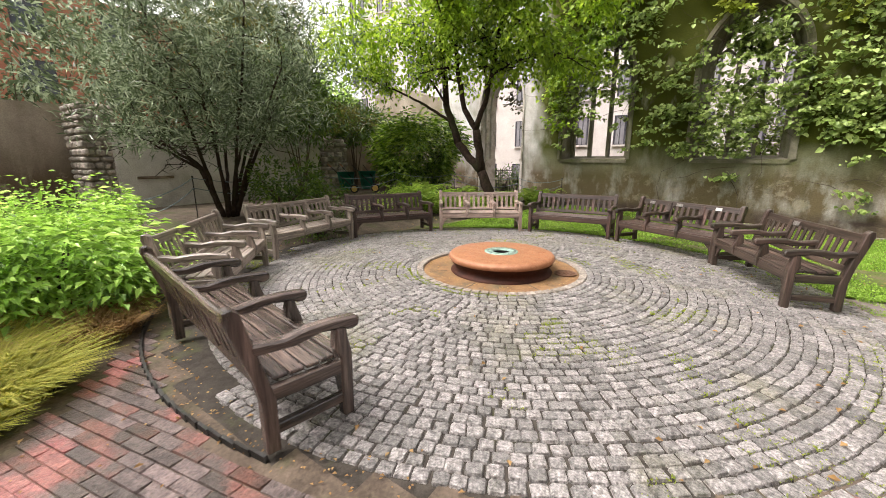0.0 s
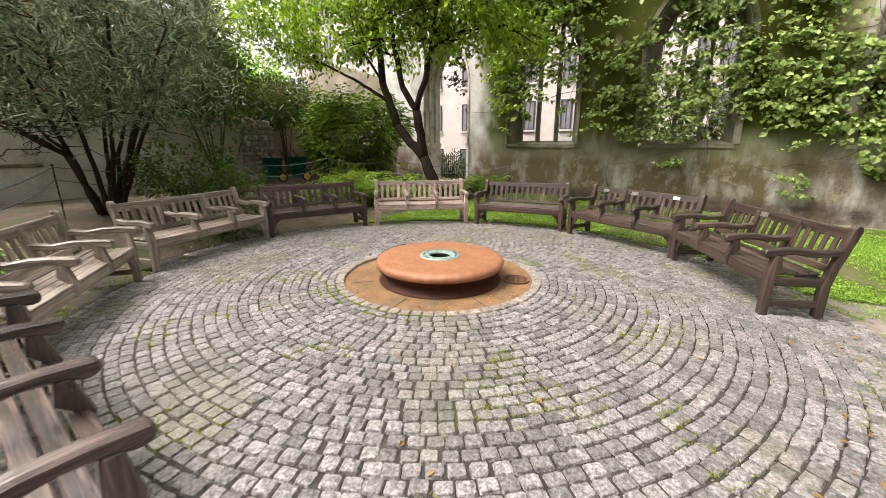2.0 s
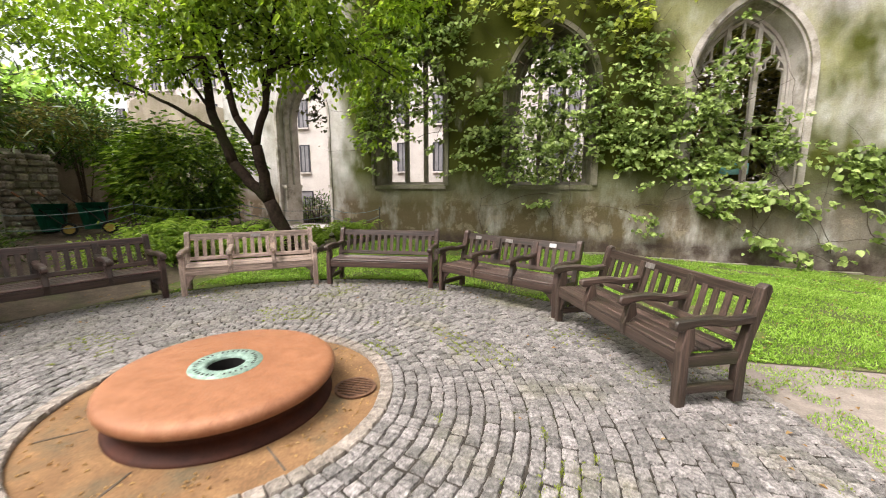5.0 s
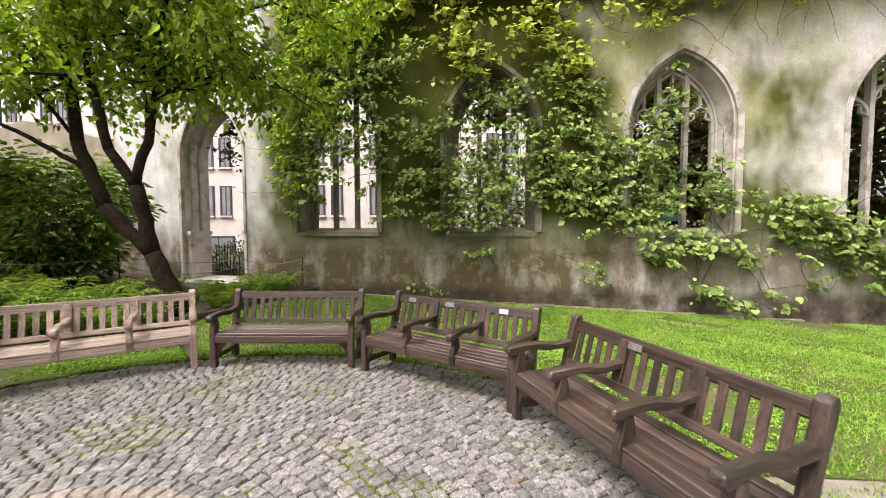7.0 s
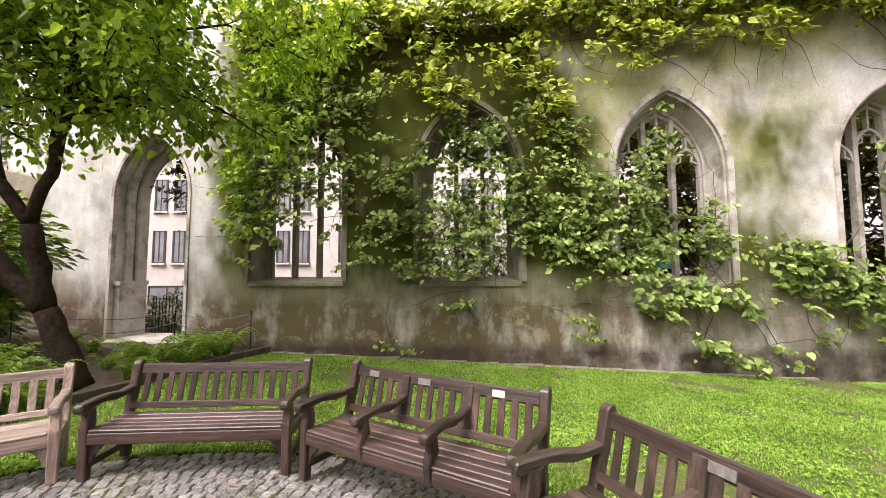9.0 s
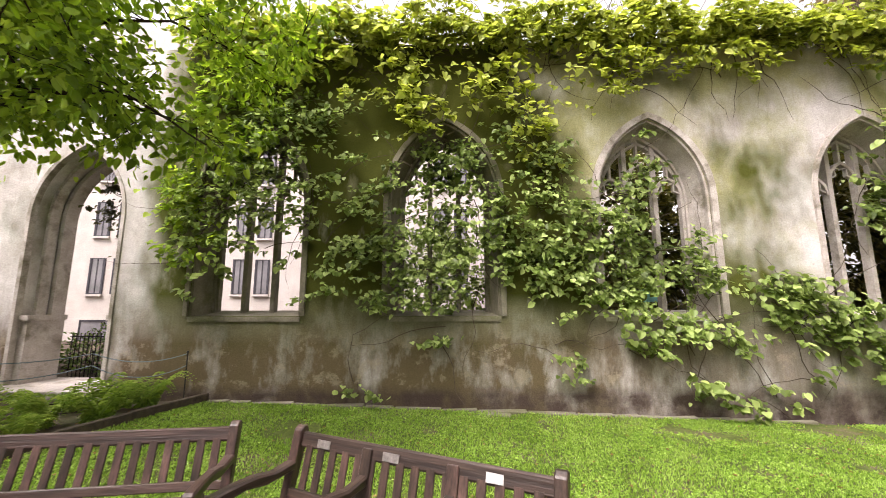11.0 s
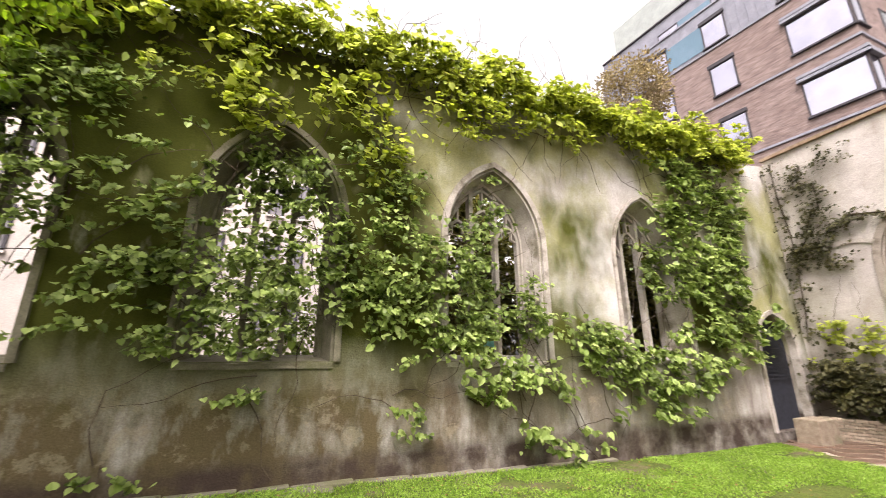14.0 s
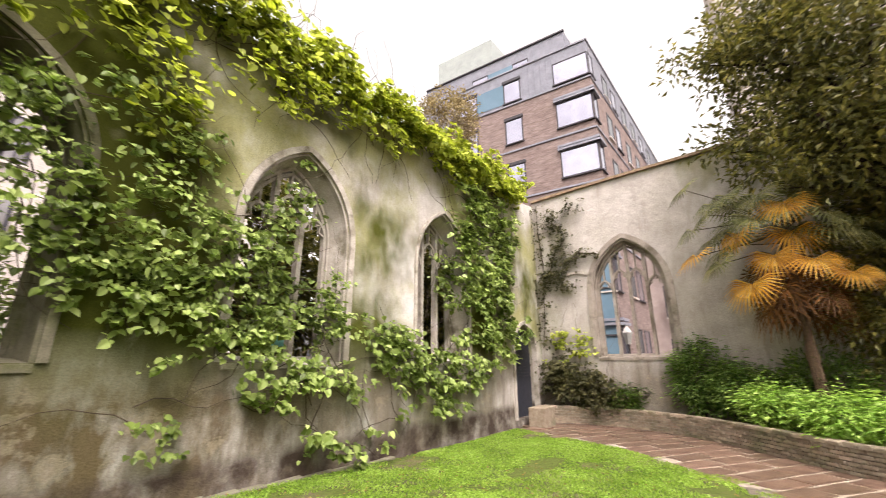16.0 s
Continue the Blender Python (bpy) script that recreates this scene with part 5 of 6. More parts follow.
leaves("crown", P, D, np.array([0, 0, 1.0]) + rs.normal(size=P.shape) * 0.5, 0.11 * (0.6 + 0.7 * rs.rand(len(P))), 0.62, MAPLE, tree, True)

# the oleander
ob_ = Vector((-8.75, 4.15, 0.3))
ole = thing("oleander", pose(*ob_), "large many-stemmed oleander with narrow grey-green leaves", "shrub")
ends = []
q = random.Random(11)
for k in range(11):
    a = 2 * math.pi * k / 11 + q.uniform(-0.25, 0.25)
    rr = q.uniform(0.8, 2.1)
    top = ob_ + Vector((rr * math.cos(a), rr * math.sin(a), q.uniform(1.9, 4.6) - rr * 0.35))
    mid_ = ob_ + Vector((0.35 * rr * math.cos(a), 0.35 * rr * math.sin(a), 1.0))
    ends += [(tuple(ob_ + Vector((0.15 * math.cos(a), 0.15 * math.sin(a), 0))), tuple(mid_), 0.045, 0.034), (tuple(mid_), tuple(top), 0.034, 0.016)]
tips = [p for p in branchy(ole, ob_, ends, 0.05, BARK, 6, 1.5) if p.z > 1.8]
cl, _ = ball(1150, (ob_.x, ob_.y, 3.5), (3.0, 3.0, 2.4), 0.3)
cl = cl[cl[:, 2] > 1.8]
c2 = np.array([tuple(p) for p in tips])
c2 = c2[rs.permutation(len(c2))[:750]]
P, o = clumps(np.concatenate([cl, c2]) - np.array(ob_), 13, 0.13)
D = unit(o) * 0.6 + np.array([0, 0, 0.35]) + rs.normal(size=P.shape) * 0.5
leaves("crown", P, D, rs.normal(size=P.shape) + np.array([0, 0, 0.5]), 0.18 * (0.6 + 0.7 * rs.rand(len(P))), 0.12, OLEANDER, ole, fold=0.06)

shrub("viburnum_shrub", (-9.3, 11.2, 1.75), (1.85, 1.25, 1.25), 8500, 0.19, VIBURNUM, "large rounded evergreen shrub with lit leaf tops put into its colours", ratio=0.45, flat=True, per=18)
shrub("climbing_shrub", (-12.0, 8.6, 2.95), (1.2, 2.4, 0.5), 4200, 0.12, EVER, "untidy shrub spilling over the boundary wall", ratio=0.5)
shrub("climbing_shrub", (-12.6, 11.3, 2.9), (1.2, 1.6, 0.7), 4200, 0.13, LAUREL, "shrub growing over the damp wall", ratio=0.5)
shrub("leafy_shrub", (-5.5, 0.75, 0.42), (1.15, 0.95, 0.55), 7000, 0.12, SHRUB, "bright green leafy shrub beside the bench", ratio=0.38, per=22, hollow=0.35, flat=True)
shrub("leafy_shrub", (-6.9, 1.2, 0.5), (1.0, 0.9, 0.6), 6000, 0.085, SHRUB, "bright green leafy shrub behind the rope", ratio=0.45, per=24, flat=True)
shrub("leafy_shrub", (-7.4, -0.3, 0.6), (1.2, 1.0, 0.6), 5000, 0.085, SHRUB, "spreading green shrub near the brick path", ratio=0.45, per=24, flat=True)
shrub("bed_plant", (-8.6, 6.3, 0.5), (0.6, 1.2, 0.25), 1600, 0.075, LAUREL, "low green plants in the bed behind the benches")
shrub("bed_plant", (-7.3, 7.9, 0.3), (0.7, 0.8, 0.25), 1500, 0.075, FERN, "low green plants in the bed behind the benches")
shrub("bed_plant", (-6.6, 4.9, 0.2), (0.4, 1.0, 0.25), 900, 0.07, LAUREL, "low weeds behind the bench")
shrub("bed_plant", (-8.5, 5.4, 0.95), (0.7, 1.0, 0.5), 1500, 0.11, LAUREL, "dark leafy plants under the oleander")
shrub("dark_shrub", (-10.7, 7.4, 3.2), (0.9, 1.3, 1.15), 4000, 0.14, LAUREL, "dark evergreen shrub behind the oleander", stems=8)
shrub("doorway_bush", (-7.75, 15.3, 0.55), (0.75, 0.6, 0.6), 1500, 0.1, LAUREL, "small dark bush beyond the doorway")
shrub("background_tree", (-14.2, 8.2, 4.9), (1.5, 2.3, 1.9), 6500, 0.2, EVER, "olive tree leaning over the boundary wall", "tree", ratio=0.5, broad=True)
shrub("background_tree", (-18.5, 13.5, 3.2), (2.4, 2.8, 2.2), 7000, 0.26, SHRUB, "bright green tree beyond the wall", "tree", ratio=0.6, broad=True)
shrub("background_tree", (-18.5, 2.5, 5.0), (2.4, 5.5, 3.0), 5000, 0.28, OLEANDER, "grey-green tree beyond the boundary wall", "tree", ratio=0.4)
shrub("background_tree", (-15.8, -4.5, 4.6), (2.0, 4.5, 2.8), 7000, 0.28, OLEANDER, "grey-green tree beyond the boundary wall", "tree", ratio=0.4)
pp = W(4.4, 3.4, 0)
shrub("background_tree", (pp.x, pp.y, 3.3), (2.3, 1.3, 3.2), 12000, 0.2, EVER, "dark leafy tree behind the gothic window", "tree", ratio=0.6, broad=True)
pp = W(9.6, 3.2, 0)
shrub("background_tree", (pp.x, pp.y, 3.3), (2.8, 1.3, 3.2), 13000, 0.2, EVER, "dark leafy tree behind the overgrown window", "tree", ratio=0.6, broad=True)
pp = W(0.3, 2.4, 0)
shrub("background_shrub", (pp.x, pp.y, 2.0), (1.7, 0.9, 1.9), 3600, 0.12, VINE, "leafy shrub behind the creeper-hung window", ratio=0.6, broad=True, hollow=0.3)
shrub("rooftop_tree", (15.05, 15.95, 13.5), (1.6, 1.6, 1.8), 5200, 0.15, leaf_mat("bronze_leaf", (0.09, 0.065, 0.035), (0.24, 0.19, 0.1), (0.42, 0.36, 0.2)), "brownish tree showing over the wall", "tree", ratio=0.6)
TEAL = mat("turquoise_sheet", (0.2, 0.55, 0.55), (0.3, 0.65, 0.62), 3, 0.5, 0.2)
tp = W(4.34, 1.05, 1.2)
tarp = thing("turquoise_sign", pose(tp.x, tp.y, -0.3), "small turquoise board behind the window", "sign")
part("board", B((0.6, 0.03, 0.26), (0, 0, 2.19), (0, 0, -5), 0.01), TEAL, tarp)
for s in (-0.3, 0.3):
    part("leg", tube(bmesh.new(), [(s, 0.03, 0), (s, 0.03, 2.1)], 0.02, 8), IRON, tarp)

# shrubs and palm behind the low wall
for k, (x, y, z, rx, ry, rz, n, m) in enumerate(((13.0, 6.75, 1.1, 0.45, 0.6, 1.0, 2200, SHRUB_DARK), (12.7, 6.05, 0.8, 0.5, 0.6, 0.7, 1900, SHRUB_DARK), (11.7, 5.35, 0.5, 0.65, 0.65, 0.5, 1900, SHRUB),
                                                 (10.7, 4.5, 0.42, 0.7, 0.65, 0.46, 1700, SHRUB), (13.35, 8.7, 0.35, 0.25, 0.55, 0.42, 700, LAUREL), (12.6, 5.2, 0.7, 0.5, 0.6, 0.5, 900, LAUREL), (9.9, 3.4, 0.4, 0.8, 0.9, 0.42, 1300, SHRUB))):
    shrub("border_shrub", (x, y, z), (rx, ry, rz), int(n * 2), 0.1, m, "leafy green shrub behind the low brick wall", ratio=0.5, broad=True, flat=True)


def fan(bm_leaf, base, d, ln, droop, n=22):
    """One fan-shaped palm leaf: blades spread round the end of a stalk."""
    base, d = Vector(base), Vector(d).normalized()
    side_ = d.cross(Vector((0, 0, 1))).normalized()
    upv = side_.cross(d)
    for k in range(n):
        a = radians(-115 + 230 * k / (n - 1))
        e = (d * math.cos(a) + side_ * math.sin(a)).normalized()
        w = (e.cross(upv)).normalized() * 0.022
        p0, p1, p2 = base, base + e * ln * 0.55 + upv * 0.05, base + e * ln + Vector((0, 0, -droop * ln))
        v = [bm_leaf.verts.new(p) for p in (p0, p1 - w, p1 + w, p2)]
        bm_leaf.faces.new((v[0], v[1], v[2]))
        bm_leaf.faces.new((v[1], v[3], v[2]))


pb = E(6.95, -1.25, 0)
pb.z = 0.1
palm = thing("palm_tree", pose(*pb), "fan palm with orange dead leaves hanging from its crown", "palm")
part("trunk", tube(bmesh.new(), [(0, 0, -0.4), (0.05, 0.02, 1.5), (0, 0, 3.0), (0.03, 0, 4.4)], [0.13, 0.12, 0.13, 0.15], 12), mat("fibrous_palm_trunk", (0.07, 0.045, 0.03), (0.14, 0.09, 0.06), 15, 0.95, 1.0, 60), palm)
q = random.Random(3)
for k in range(24):
    a, up = q.uniform(0, 2 * math.pi), q.uniform(-0.35, 1.0)
    d = Vector((math.cos(a), math.sin(a), up)).normalized()
    s = Vector((0, 0, 4.35)) + d * q.uniform(0.6, 1.25)
    part("stalk", tube(bmesh.new(), [(0, 0, 4.3), tuple(s)], [0.016, 0.01], 5), TWIG, palm)
    blade = bmesh.new()
    fan(blade, s, d + Vector((0, 0, -0.35)), q.uniform(0.65, 0.95), 0.3)
    part("frond", blade, PALM, palm)
for k, (sx, z) in enumerate(((0.05, 4.6), (0.33, 3.3), (-0.8, 2.9), (-0.85, 4.1), (-1.75, 4.45), (-1.75, 3.7), (0.9, 3.0), (-0.3, 3.5), (0.1, 4.0), (-0.9, 5.2), (-1.7, 5.4), (0.5, 5.5), (-0.35, 4.9), (-1.35, 4.7), (0.7, 4.2), (1.2, 4.8), (-1.3, 3.4), (1.1, 5.3), (-0.5, 4.4), (-1.2, 5.0))):
    out_ = q.uniform(0.5, 1.1)
    c = -WN * sx - WU * out_ + Vector((0, 0, z + 0.15))
    d = -WN * (0.5 * sx + q.uniform(-0.25, 0.25)) - WU * q.uniform(0.35, 0.7) + Vector((0, 0, q.uniform(-1.1, -0.6)))
    part("stalk", tube(bmesh.new(), [(0, 0, min(4.4, z + 0.35)), tuple(c * 0.5 + Vector((0, 0, 0.5 * min(4.7, z + 0.6)))), tuple(c)], [0.016, 0.013, 0.01], 5), TWIG, palm)
    blade = bmesh.new()
    fan(blade, c, d, q.uniform(0.55, 0.72), 0.16, 26)
    if k < 9 and k != 4:
        part("frond", blade, PALM_DEAD, palm, "hanging orange dead frond")
    else:
        part("frond", blade, PALM, palm)
skirt = bmesh.new()
for k in range(44):
    a, z = q.uniform(0, 6.28), q.uniform(1.9, 3.5)
    rr = q.uniform(0.15, 0.85)
    fan(skirt, (rr * math.cos(a), rr * math.sin(a), z + 0.3), Vector((math.cos(a), math.sin(a), -1.9)), q.uniform(0.45, 0.8), 0.3, 14)
part("skirt", skirt, leaf_mat("brown_dead_palm", (0.035, 0.018, 0.008), (0.13, 0.06, 0.02), (0.34, 0.16, 0.05), 0.7, 0.25), palm, "brown shaggy skirt of old leaves")
eb = Vector((11.0, 2.9, -0.3))
et = thing("evergreen_tree", pose(*eb), "tall olive-green evergreen tree overhanging the pale wall", "tree")
ends = [(tuple(eb), (10.9, 3.2, 4.0), 0.2, 0.15), ((10.9, 3.2, 4.0), (10.3, 4.2, 8.5), 0.14, 0.04), ((10.9, 3.2, 4.0), (9.6, 4.6, 6.6), 0.08, 0.03), ((10.8, 3.5, 5.0), (11.4, 5.2, 7.4), 0.07, 0.03), ((10.7, 3.6, 5.5), (9.4, 3.4, 8.2), 0.07, 0.03), ((10.5, 3.9, 6.6), (10.6, 5.4, 9.4), 0.06, 0.02), ((10.9, 3.2, 4.0), (11.6, 2.0, 7.5), 0.08, 0.03), ((10.8, 3.3, 4.4), (9.2, 2.6, 6.2), 0.06, 0.02), ((10.6, 3.7, 5.8), (11.0, 5.9, 6.6), 0.05, 0.02), ((10.3, 4.2, 8.0), (10.0, 6.0, 8.6), 0.04, 0.015), ((10.3, 4.2, 8.5), (11.2, 5.0, 10.6), 0.04, 0.015), ((10.8, 3.5, 5.0), (10.4, 5.2, 5.2), 0.04, 0.015)]
mv = lambda p: (p[0] + 0.35, p[1] - 0.75, p[2])
ends = [(mv(a), mv(b), c, d) for a, b, c, d in ends]
eb = Vector(mv(eb))
et.matrix_basis = pose(*eb)
tips = [p for p in branchy(et, eb, ends, 0.2, BARK, 9, 4.6) if p.z > 4.2]
cl, _ = ball(700, (10.7, 2.6, 8.2), (2.2, 2.4, 3.2), 0.3)
P, o = clumps(np.concatenate([np.array([tuple(p) for p in tips]), cl]) - np.array(eb), 11, 0.2)
D = unit(o) + rs.normal(size=P.shape) * 0.4 + np.array([0, 0, -0.1])
leaves("crown", P, D, np.array([0, 0, 1.0]) + rs.normal(size=P.shape) * 0.5, 0.19 * (0.6 + 0.7 * rs.rand(len(P))), 0.42, EVER, et)

# Foliage added to darken the wall where the tree's shade falls.
shrub('dark_shrub', (12.2, 2.6, 3.0), (0.8, 1.6, 2.2), 5200, 0.15, EVER, 'dark evergreen foliage behind the palm, also standing in for shade')
shrub('dark_shrub', (12.2, 4.3, 1.0), (0.6, 0.9, 0.7), 2600, 0.1, LAUREL, 'dark green shrub at the foot of the palm')
for s_, z_, n_ in ((9.3, 4.6, 4200), (9.0, 2.6, 3000)):
    pq = E(s_, -0.75, 0)
    shrub('dark_shrub', (pq.x, pq.y, z_), (0.75, 1.25, 1.7), n_, 0.15, EVER, 'dark evergreen foliage standing in for tree shade on the pale wall', stems=9)
# ferns
bank = [(-5.2, 12.5, 0.55), (-5.9, 12.4, 0.45), (-6.6, 12.5, 0.4), (-7.3, 12.4, 0.4), (-5.0, 11.7, 0.85), (-5.6, 11.5, 0.8), (-6.3, 11.6, 0.4), (-4.9, 12.6, 0.75), (-5.3, 10.9, 0.55), (-6.3, 10.5, 0.55), (-7.9, 12.6, 0.4),
        (-6.5, 9.3, 0.85), (-6.9, 9.6, 0.95), (-6.2, 9.2, 0.75), (-7.4, 9.2, 1.0), (-6.8, 8.9, 0.9), (-7.9, 9.6, 1.0), (-7.2, 8.6, 0.85), (-7.9, 8.8, 0.9), (-5.9, 9.1, 0.95), (-6.3, 9.6, 1.0), (-5.6, 9.5, 0.8), (-6.7, 9.4, 1.05)]
for x, y, grow in bank:
    t = thing("fern", pose(x, y, ground_z(x, y) - 0.03), "arching green fern in the bed", "fern", "ferns by the wall")
    P, D, N, Sz = [], [], [], []
    for k in range(20):
        a, ln = rs.rand() * 6.28, rs.uniform(0.55, 1.0) * grow
        for j in range(16):
            f = (j + 1) / 16
            c = np.array([math.cos(a) * ln * f, math.sin(a) * ln * f, 0.55 * ln * math.sin(f * 2.4) * 1.4])
            for s in (-1, 1):
                P.append(c)
                D.append((-math.sin(a) * s + 0.35 * math.cos(a), math.cos(a) * s + 0.35 * math.sin(a), -0.15))
                N.append((0, 0, 1))
                Sz.append((0.2 * (1.05 - f) + 0.03) * grow)
    leaves("fronds", np.array(P), np.array(D), np.array(N) + rs.normal(size=(len(P), 3)) * 0.15, np.array(Sz), 0.3, FERN, t)


def tuft(name, x, y, r, n, ln, material, label, lean=0.8):
    """A clump of long arching blades."""
    t = thing(name, pose(x, y, ground_z(x, y) - 0.02), label, "grass")
    vs, fs = [], []
    for k in range(n):
        a, rr = rs.rand() * 6.28, r * math.sqrt(rs.rand())
        b = rs.rand() * 6.28 if rs.rand() < 0.3 else a
        l_, w = ln * rs.uniform(0.5, 1.25), rs.uniform(0.005, 0.011)
        px, py = rr * math.cos(a), rr * math.sin(a)
        s = (-math.sin(b) * w, math.cos(b) * w)
        i0 = len(vs)
        for j in range(5):
            f = j / 4
            o = l_ * lean * f ** 1.5
            z = l_ * (f - 0.55 * f * f * lean)
            k2 = 1 - 0.85 * f
            cx_, cy_ = px + math.cos(b) * o, py + math.sin(b) * o
            vs += [(cx_ - s[0] * k2, cy_ - s[1] * k2, z), (cx_ + s[0] * k2, cy_ + s[1] * k2, z)]
        fs += [(i0 + 2 * j, i0 + 2 * j + 1, i0 + 2 * j + 3, i0 + 2 * j + 2) for j in range(4)]
    raw("blades", vs, fs, material, t)
    return t


tuft("ornamental_grass", -3.8, 0.12, 0.3, 1500, 0.44, BLADE, "arching yellow-green grass clump on the brick edge", 0.9)
tuft("ornamental_grass", -4.3, 0.0, 0.36, 1500, 0.5, BLADE, "arching yellow-green grass clump beside the shrub", 0.8)
tuft("ornamental_grass", -4.55, 0.75, 0.36, 1200, 0.42, STRAW, "dry straw-coloured grass under the shrub")
tuft("ornamental_grass", -4.9, -0.5, 0.5, 1300, 0.6, BLADE, "arching yellow-green grass clump in the bed")
tuft("ornamental_grass", -3.4, -0.1, 0.18, 500, 0.3, BLADE, "small yellow-green grass clump on the bricks", 0.95)

# lawn blades and weeds
n = 290000
gx, gy = rs.uniform(-5.5, 11.6, n), rs.uniform(5.9, 13.2, n)
keep = []
for x, y in zip(gx, gy):
    v = noise.noise((x * 0.7, y * 0.7, 3.1)) + 0.5 * noise.noise((x * 2.3, y * 2.3, 1.0))
    edge = 0.16 if y < 8 and x > 1 else 0.0
    bare = 0.55 * math.exp(-((x - 5.6) / 1.1) ** 2 - ((y - 11.5) / 0.5) ** 2)
    keep.append(on_lawn(x, y) and v - edge - bare > -0.52 + 0.45 * rs.rand())
keep = np.array(keep)
gx, gy = gx[keep], gy[keep]
P = np.array([(x, y, ground_z(x, y)) for x, y in zip(gx, gy)])
D = np.array([0, 0, 1.0]) + rs.normal(size=P.shape) * 0.6
leaves_ob = leaves("lawn_grass", P, D, rs.normal(size=P.shape), 0.022 + 0.032 * rs.rand(len(P)), 0.2, GRASS)
tagged(leaves_ob, "short green lawn grass", "grass", kind="stuff")
pick = rs.permutation(len(P))[:30000]
pick = pick[[noise.noise((P[i][0] * 1.3, P[i][1] * 1.3, 9.0)) > 0.0 for i in pick]]
P = np.repeat(P[pick] + np.array([0, 0, 0.022]), 3, axis=0)
D = rs.normal(size=P.shape) * np.array([1, 1, 0.15])
tagged(leaves("lawn_clover", P, D, np.array([0, 0, 1.0]) + rs.normal(size=P.shape) * 0.25, 0.02 + 0.016 * rs.rand(len(P)), 0.8, GRASS), "low clover leaves among the lawn grass", "clover", kind="stuff")
WEED = leaf_mat("moss_weed", (0.09, 0.125, 0.012), (0.2, 0.25, 0.028), (0.36, 0.39, 0.07), 0.7, 0.3)
P = []
for k in range(26000):
    a, ring = rs.rand() * 6.28, 1.126 + 0.0885 * rs.randint(0, 31)
    r = ring + 0.006 * rs.normal()
    x, y = PX + r * math.cos(a), PY + r * math.sin(a)
    if r > 3.4 and 3.9 < a < 5.2:
        continue
    if noise.noise((x * 1.5, y * 1.5, 8.0)) + 0.4 * noise.noise((x * 5.0, y * 5.0, 2.0)) > (0.3 if r < 3.5 else 0.05):
        P.append((x, y, ground_z(x, y) - 0.008))
P = np.array(P)
P = np.repeat(P, 6, axis=0) + rs.normal(size=(len(P) * 6, 3)) * np.array([0.013, 0.013, 0.0])
tagged(leaves("joint_weeds", P, np.array([0, 0, 0.7]) + rs.normal(size=P.shape) * 0.6, rs.normal(size=P.shape), 0.009 + 0.014 * rs.rand(len(P)), 0.5, WEED), "moss and weeds in the cobble joints", "weeds", kind="stuff")
P = []
for k in range(230):
    a, r = rs.uniform(3.95, 5.1), 3.62 + 0.09 * rs.normal()
    P.append((CX + r * math.cos(a), CY + r * math.sin(a)))
P = np.array([(x, y, ground_z(x, y) + 0.004) for x, y in P])
tagged(leaves("leaf_litter", P, rs.normal(size=P.shape) * np.array([1, 1, 0.1]), np.array([0, 0, 1.0]) + rs.normal(size=P.shape) * 0.2, 0.012 + 0.02 * rs.rand(len(P)), 0.6, STRAW), "small yellowed leaves along the path edge", "leaves", kind="stuff")
P = []
for k in range(260):
    a, r = rs.rand() * 6.28, rs.uniform(0.76, 1.0)
    P.append((PX + r * math.cos(a), PY + r * math.sin(a), zc - 0.03))
P = np.array(P)
tagged(leaves("pit_litter", P, rs.normal(size=P.shape) * np.array([1, 1, 0.1]), np.array([0, 0, 1.0]) + rs.normal(size=P.shape) * 0.2, 0.012 + 0.025 * rs.rand(len(P)), 0.6, STRAW), "dry leaves lying round the iron cover", "leaves", kind="stuff")
# ragged weeds along the worn edge of lawn and dirt
P = []
for k in range(90000):
    x, y = rs.uniform(0.6, 9.5), rs.uniform(4.6, 8.0)
    v = noise.noise((x * 2.1, y * 2.1, 4.0)) + 0.5 * noise.noise((x * 5.0, y * 5.0, 2.0))
    near_circle = 3.95 < radius(x, y) < 4.4 and y > 4.6
    near_lawn = not on_lawn(x, y) and on_lawn(x, y + 0.4)
    if (near_circle and v > 0.02) or (near_lawn and v > 0.05):
        P.append((x, y, ground_z(x, y)))
P = np.array(P)
tagged(leaves("edge_weeds", P, np.array([0, 0, 0.8]) + rs.normal(size=P.shape) * 0.6, rs.normal(size=P.shape), 0.012 + 0.022 * rs.rand(len(P)), 0.22, GRASS), "ragged grass and weeds on the worn lawn edge", "weeds", kind="stuff")
n = 2600
lx, ly = rs.uniform(-6.5, 8, n), rs.uniform(-1, 12.4, n)
ok = np.array([(radius(x, y) > 3.2 or rs.rand() < 0.1) and radius(x, y) > 1.0 for x, y in zip(lx, ly)])
P = np.array([(x, y, ground_z(x, y) + 0.012 + (0.02 if on_lawn(x, y) else 0)) for x, y in zip(lx[ok], ly[ok])])
D = rs.normal(size=P.shape) * np.array([1, 1, 0.12])
tagged(leaves("fallen_leaves", P, D, np.array([0, 0, 1.0]) + rs.normal(size=P.shape) * 0.2, 0.02 + 0.035 * rs.rand(len(P)), 0.6, STRAW), "scattered dry fallen leaves", "leaves", kind="stuff")


# ---- paving, piece by piece ----
plaza = tagged(sheet("plaza", axis(-6.6, 1.8, 84), axis(0.2, 8.8, 86), JOINT, -0.013, lambda x, y: math.hypot(x - PX, y - PY) > 1.14 and radius(x, y) < 4.0), "circular cobbled floor of granite setts", "paving", kind="structure")


